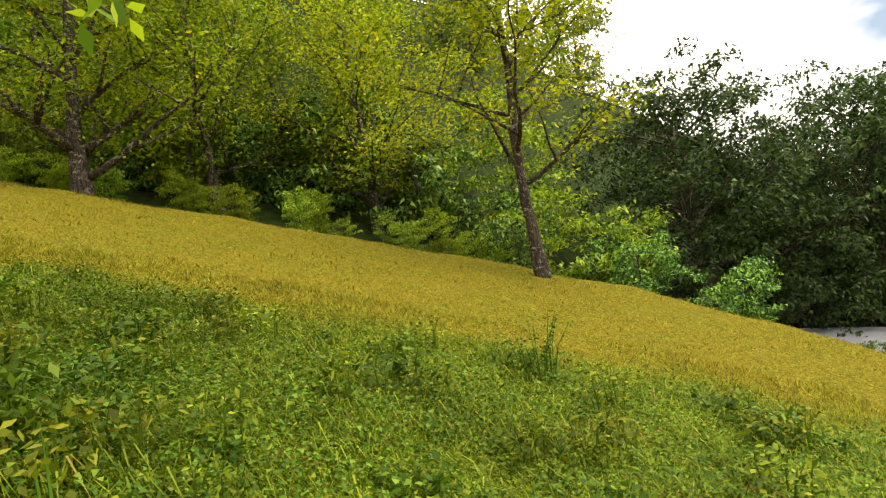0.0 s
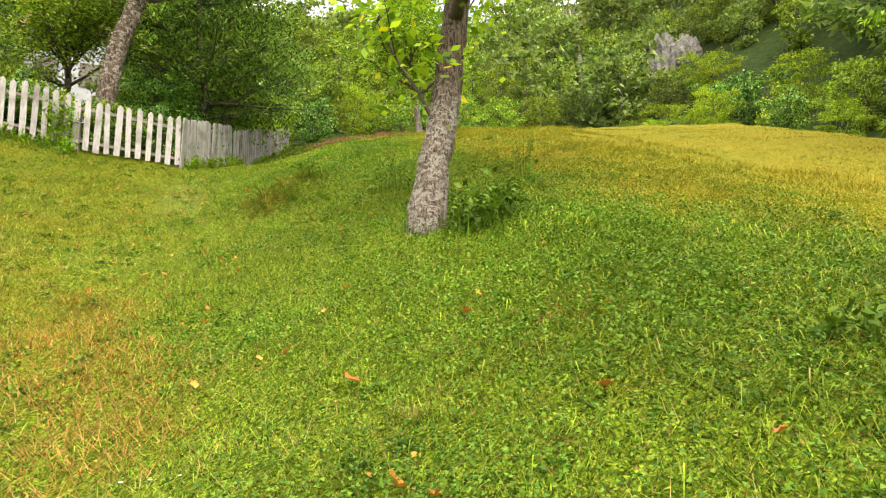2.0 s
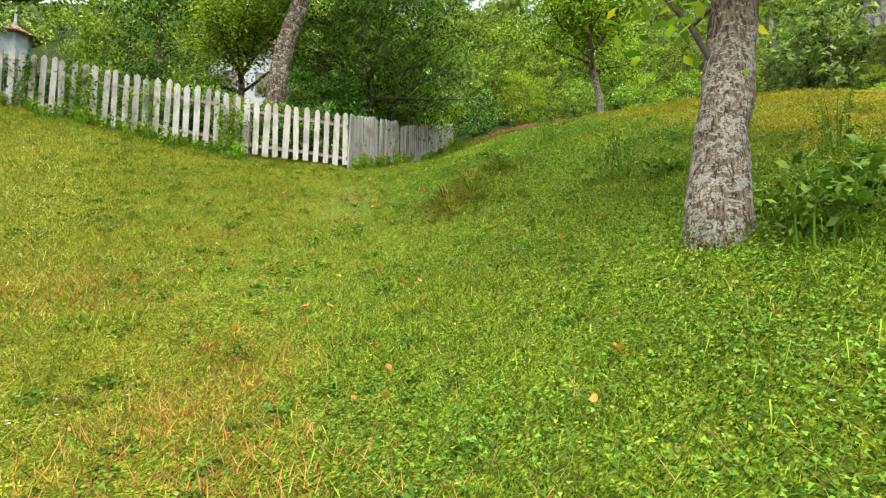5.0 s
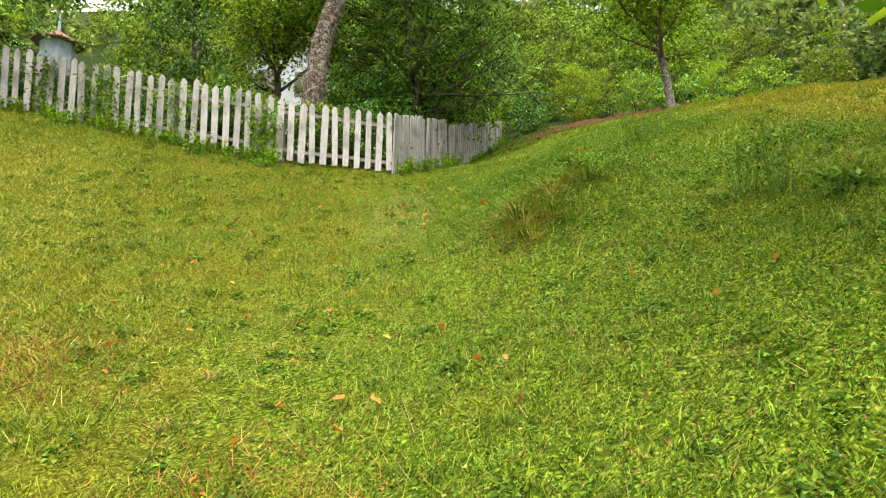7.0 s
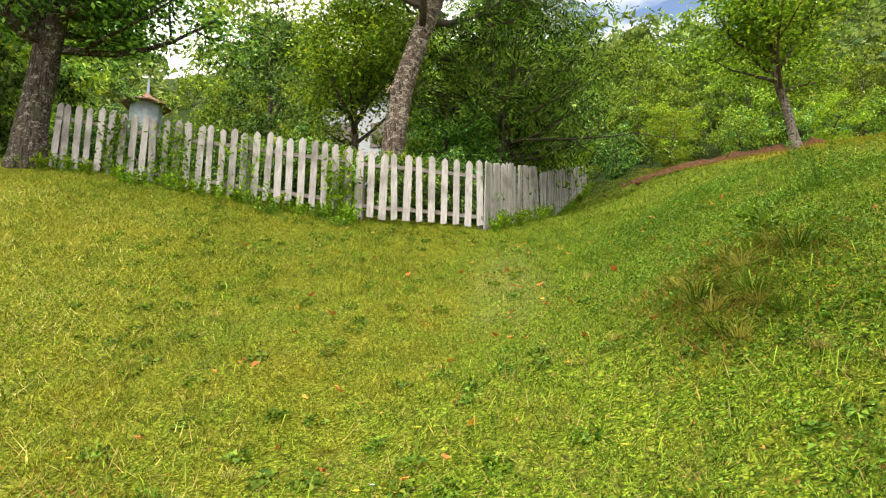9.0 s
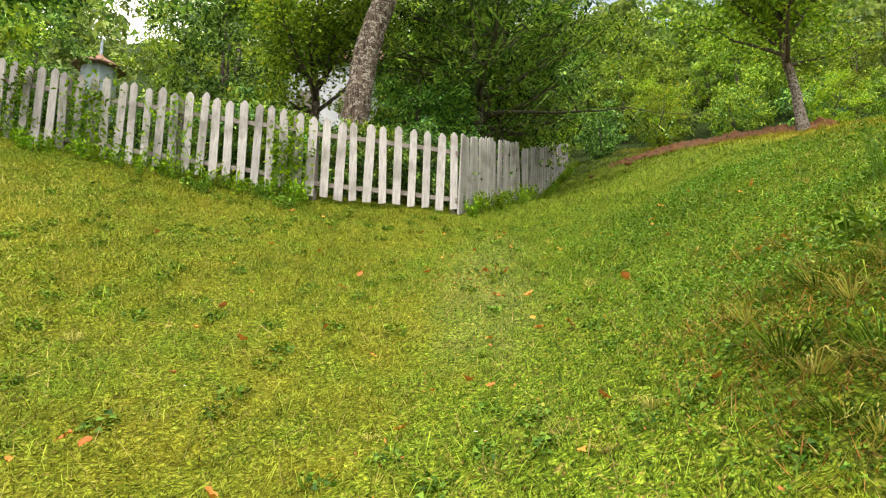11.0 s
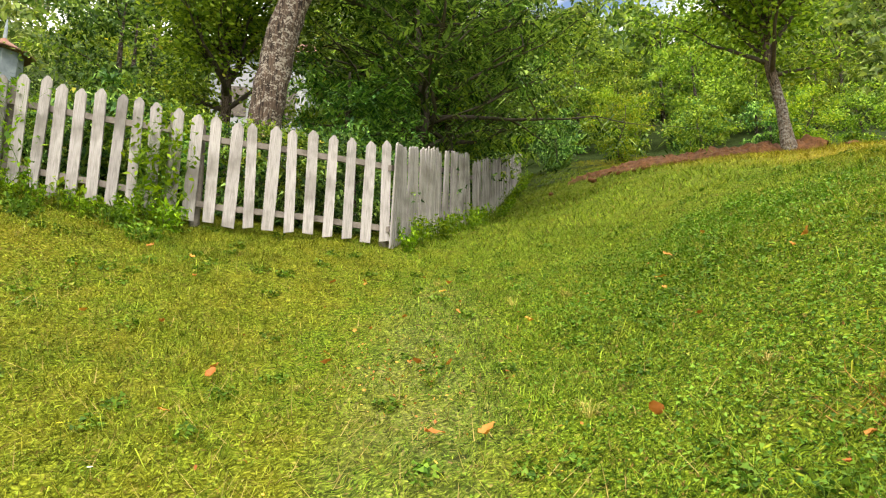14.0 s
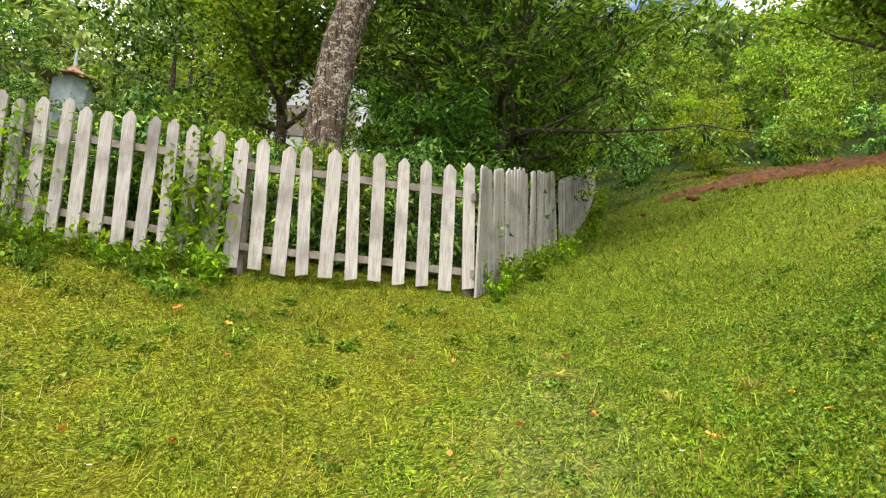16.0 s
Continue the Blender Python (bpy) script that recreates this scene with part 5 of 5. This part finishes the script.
SEEN_LEAVES = [(-11.3, -4.08), (-11.35, -1.79), (-12.3, -2.34), (-13.24, -4.28), (-12.79, -4.26), (-12.66, -3.88), (-12.91, -1.68), (-12.98, -1.88), (-12.5, -0.29),
               (-13.06, -0.36), (-9.81, -1.6), (-9.4, -1.53), (-9.1, -1.38), (-8.94, -0.07), (-8.61, -2.57), (-7.65, -1.41), (-8.6, -2.08), (-7.91, -1.49), (-6.85, -0.3),
               (-4.21, -0.46), (-3.99, -0.35), (-3.94, 2.65), (-3.5, 0.78), (-4.13, 0.46), (-5.67, 0.35), (-5.82, 0.49), (-5.35, -0.46), (-6.24, 1.21)]
MORE_LEAVES = [(-13.88, -1.91), (-13.88, -2.17), (-14.78, -2.31), (-13.67, -1.16), (-15.17, 0.43), (-14.47, -3.5), (-16.33, -4.45), (-16.47, -4.91), (-16.54, -2.13),
               (-14.95, -4.58), (-16.27, -3.15), (-15.7, -2.05), (-11.74, -1.65), (-14.56, -3.51), (-11.3, -3.98), (-9.52, -3.74), (-8.91, -2.12)]
lr = R(110)
spots = SEEN_LEAVES + MORE_LEAVES + [(lr.uniform(-16.5, -2.0), lr.normal(-2.2, 1.4)) for _ in range(110)]
for k, (x, y) in enumerate(spots):
    ob = tagged(new("fallen_leaf", LEAF[int(lr.integers(4))]), "curled orange-brown fallen leaf lying in the grass", "leaf", "fallen leaves")
    s = lr.uniform(0.75, 1.25) * (1.0 if k < 45 else 0.75)
    ob.matrix_basis = at(x, y, 0.055) @ pose(0, 0, 0, lr.normal(0, 14), lr.normal(20, 10), lr.uniform(0, 360)) @ Matrix.Diagonal((s, s, s, 1))


def make_flower(name, label, petal, petals, tall, r):
    root = thing(name, Matrix(), label, "flower", name + "s")
    acc = Acc()
    acc.tube([(0, 0, -0.02), (0.005, 0, tall * 0.6), (0.012, 0.004, tall)], [0.002, 0.0016, 0.0014], 4, False)
    part("stem", acc.mesh("stem", M_HERB), root)
    acc = Acc()
    for k in range(petals):
        a = 2 * math.pi * k / petals
        d, s = Vector((math.cos(a), math.sin(a), 0.25)), Vector((-math.sin(a), math.cos(a), 0)) * 0.4
        c = Vector((0.012, 0.004, tall))
        o = len(acc.v)
        acc.v += [tuple(c), tuple(c + (d * 0.6 + s) * r), tuple(c + d * r), tuple(c + (d * 0.6 - s) * r)]
        acc.f.append((o, o + 1, o + 2, o + 3))
    part("blossom", acc.mesh("blossom", petal), root)
    return root


def near_track(n, seed, x0, x1, y0, y1):
    rng = R(seed)
    return [(rng.uniform(x0, x1), rng.uniform(y0, y1)) for _ in range(n)]


scatter(make_flower("white_flower", "small white meadow flower in the grass", M_WHITE, 8, 0.1, 0.013),
        [(-11.7, -0.63), (-7.3, -3.1), (-7.2, -3.3), (-7.6, -2.9), (-7.0, -3.4), (-6.9, -3.25), (-7.9, -3.0), (-6.4, 0.4), (-6.6, 0.25), (-6.3, 0.1), (-6.7, 0.0)] + near_track(46, 121, -16, -2.5, -5.5, 1.5), 0.7, 1.2, 8)
scatter(make_flower("yellow_flower", "small yellow meadow flower in the grass", M_YELLOW, 6, 0.1, 0.016),
        [(-13.6, -0.2), (-13.7, -0.1), (-13.5, -0.05), (-13.8, -0.3), (-13.65, -0.25), (-5.4, -0.45), (-3.0, 2.4), (-2.7, 2.2)] + near_track(26, 122, -15, -1.5, -4.5, 3.5), 0.7, 1.3, 9)


def build_vine(seed, spots, label):
    """A creeper over the pickets: wandering stems with leaves."""
    rng = R(seed)
    x, y, z = spots[0]
    root = thing("creeper", pose(x, y, z), label, "creeper", "creepers")
    pts = []
    for k in range(12):
        p = Vector((rng.uniform(0.02, 0.14), rng.normal(0, 0.12), -0.1))
        line = [p.copy()]
        for i in range(9):
            p = p + Vector((rng.normal(0, 0.02), rng.normal(0, 0.07), rng.uniform(0.06, 0.19)))
            p.x = min(max(p.x, 0.03), 0.13)
            line.append(p.copy())
        acc = Acc()
        acc.tube(line, [0.005 - 0.0004 * i for i in range(10)], 4, False)
        part("stem", acc.mesh("stem", M_HERB), root)
        pts += [tuple(q) for q in line[1:]]
    part("foliage", fast_mesh("foliage", leaves(np.array(pts), rng, 3, 0.06, 0.08, 0.8, 0.3), 4, M_VINE), root)


for k, (y, top) in enumerate(((-5.25, 0), (-5.5, 0), (-7.2, 0), (-8.3, 0), (-8.6, 0), (-9.6, 0))):
    x = -17.46 + (-5.22 - y) * 0.0777
    build_vine(130 + k, [(x, y, hz(x, y))], "green creeper climbing over the old pickets")


# a low twig of the young tree that hangs into the first view
twig = thing("hanging_twig", pose(-0.86, 1.42, 2.19), "hanging leafy twig of the young walnut tree", "twig")
acc = Acc()
acc.tube([(-0.72, 0.42, 0.5), (-0.35, 0.2, 0.42), (0.0, 0.05, 0.2), (0.12, 0.0, 0.08)], [0.012, 0.009, 0.006, 0.003], 5)
part("stem", acc.mesh("stem", M_TWIG), twig)
part("foliage", fast_mesh("foliage", leaves(np.array([(-0.2, 0.13, 0.3), (0.0, 0.05, 0.18), (0.08, 0.02, 0.1), (0.14, 0.0, 0.03)]), R(150), 4, 0.05, 0.075, 0.6, 0.9), 4, M_LEAF_WALNUT), twig)


# ---- dry patches and litter ----
def patches(spots):
    def rule(x, y, rng):
        f = sum(bump(x, y, cx, cy, r * r) for cx, cy, r in spots)
        return rng.random(len(x)) < f
    return rule


def build_dry(name, label, spots, per, tall, wide, seed, leaf):
    xs, ys = [p[0] for p in spots], [p[1] for p in spots]
    rng = R(seed)
    x0, x1, y0, y1 = min(xs) - 1, max(xs) + 1, min(ys) - 1, max(ys) + 1
    n = int((x1 - x0) * (y1 - y0) * per)
    x, y = rng.uniform(x0, x1, n), rng.uniform(y0, y1, n)
    keep = patches(spots)(x, y, rng)
    x, y = x[keep], y[keep]
    n = len(x)
    p = slope_frame(x, y)
    a, h = rng.uniform(0, 2 * np.pi, n), tall * rng.uniform(0.4, 1.2, n)
    side = np.stack([np.cos(a), np.sin(a), np.zeros(n)], -1) * wide * 0.5
    lean = h * rng.uniform(0.4, 2.4, n)
    b = a + np.pi / 2 + rng.normal(0, 0.5, n)
    tip = p + np.stack([np.cos(b) * lean, np.sin(b) * lean, h], -1)
    tagged(new(name, fast_mesh(name, np.stack([p - side, p + side, tip], 1), 3, leaf)), label, "grass", kind="stuff")


M_RUST = leaf_material("rusty_dry_grass", (0.20, 0.10, 0.025), (0.36, 0.19, 0.04), (0.50, 0.32, 0.08), None, 0.2)
build_dry("dry_grass", "patches of rust-coloured dry grass", [(-6.1, -1.95, 0.5), (-6.7, -1.9, 0.45), (-5.5, -1.8, 0.4), (-7.4, -2.5, 0.5), (-8.2, -2.4, 0.4), (-4.9, -2.5, 0.45), (-5.1, 0.95, 0.22), (-3.1, 0.2, 0.2), (-6.4, -3.0, 0.5), (-9.2, -4.2, 0.6),
          (-2.9, 2.7, 0.5), (-11.3, -0.85, 0.35), (-11.65, -0.4, 0.4), (-12.0, -0.95, 0.3), (-13.2, -0.2, 0.3)], 1000, 0.09, 0.007, 160, M_RUST)
build_dry("golden_grass", "golden dry grass below the end of the fence", [(-13.6, -7.9, 1.1), (-12.4, -7.2, 1.0), (-14.6, -9.0, 1.0), (-11.4, -5.9, 0.9), (-9.4, -4.6, 0.8), (-15.2, -7.6, 0.7)], 520, 0.08, 0.008, 162, M_STRAW)
build_dry("straw_grass", "thin straw stalks among the grass", [(-4.5, -2.6, 1.0), (-7.5, -3.8, 1.2), (-11.0, -4.8, 1.5), (-14.5, -6.0, 1.6), (-12.2, -0.5, 0.6), (-15.5, 1.0, 1.0), (-10.4, 0.0, 0.7), (-8.0, 2.5, 1.2), (-4.0, 2.9, 1.2), (-13.5, -3.0, 2.0), (-9.5, -2.0, 2.0), (-5.5, -0.5, 2.0)], 110, 0.13, 0.005, 161, M_STRAW)

lt = R(170)
lx = np.concatenate([lt.normal(-14.7, 0.35, 170), lt.uniform(-17, -3, 420)])
ly = np.concatenate([lt.normal(-2.35, 0.3, 170), lt.normal(-2.3, 0.8, 420)])
lc = slope_frame(lx, ly) + np.array([0, 0, 0.04])
tagged(new("leaf_litter", fast_mesh("leaf_litter", leaves(lc, lt, 1, 0.0, 0.026, droop=0.0), 4, M_FALLEN)), "brown crumbs of dead leaves on the track", "litter", kind="stuff")


# ---- a dead tree on the wooded slope ----
def build_dead_tree(x, y, tall, lean):
    rng = R(180)
    root = thing("dead_tree", at(x, y), "bare grey dead tree standing on the wooded slope", "tree")
    line = [Vector((0, 0, -0.5)), Vector((lean * 0.2, 0.05, tall * 0.3)), Vector((lean * 0.55, 0, tall * 0.65)), Vector((lean, 0.1, tall))]
    acc = Acc()
    acc.tube(line, [0.3, 0.24, 0.17, 0.05], 9)
    part("trunk", acc.mesh("trunk", M_DEADWOOD, True), root)
    for k in range(9):
        u = 0.35 + 0.065 * k
        p = line[1].lerp(line[3], u)
        a = 2.4 * k
        d = Vector((math.cos(a), math.sin(a), 0.9))
        acc = Acc()
        limb(acc, rng, p, d, tall * rng.uniform(0.16, 0.3), 0.07, 2, [], 0.2, 0.1, 3)
        part("bough", acc.mesh("bough", M_DEADWOOD, True), root)


M_DEADWOOD = plain_material("dead_wood", (0.12, 0.10, 0.085), (0.34, 0.30, 0.26), 5.0)
build_dead_tree(-51.0, 27.4, 8.0, -2.0)

yr = R(190)
stem_leaf = thing("yellow_sprig", at(-2.1, 1.64) @ Matrix.Translation((0.18, 0.18, 1.15)), "sprig of yellowed leaves on the young tree's stem", "sprig")
acc = Acc()
acc.tube([(-0.06, -0.02, -0.03), (-0.12, -0.08, 0.03), (-0.17, -0.1, 0.0)], [0.005, 0.004, 0.002], 5)
part("stem", acc.mesh("stem", M_TWIG), stem_leaf)
part("foliage", fast_mesh("foliage", leaves(np.array([(-0.12, -0.09, 0.0), (-0.17, -0.1, -0.03), (0.1, -0.06, 0.02)]), yr, 2, 0.03, 0.07, 0.6, 0.9), 4, M_LEAF_YELLOW), stem_leaf)
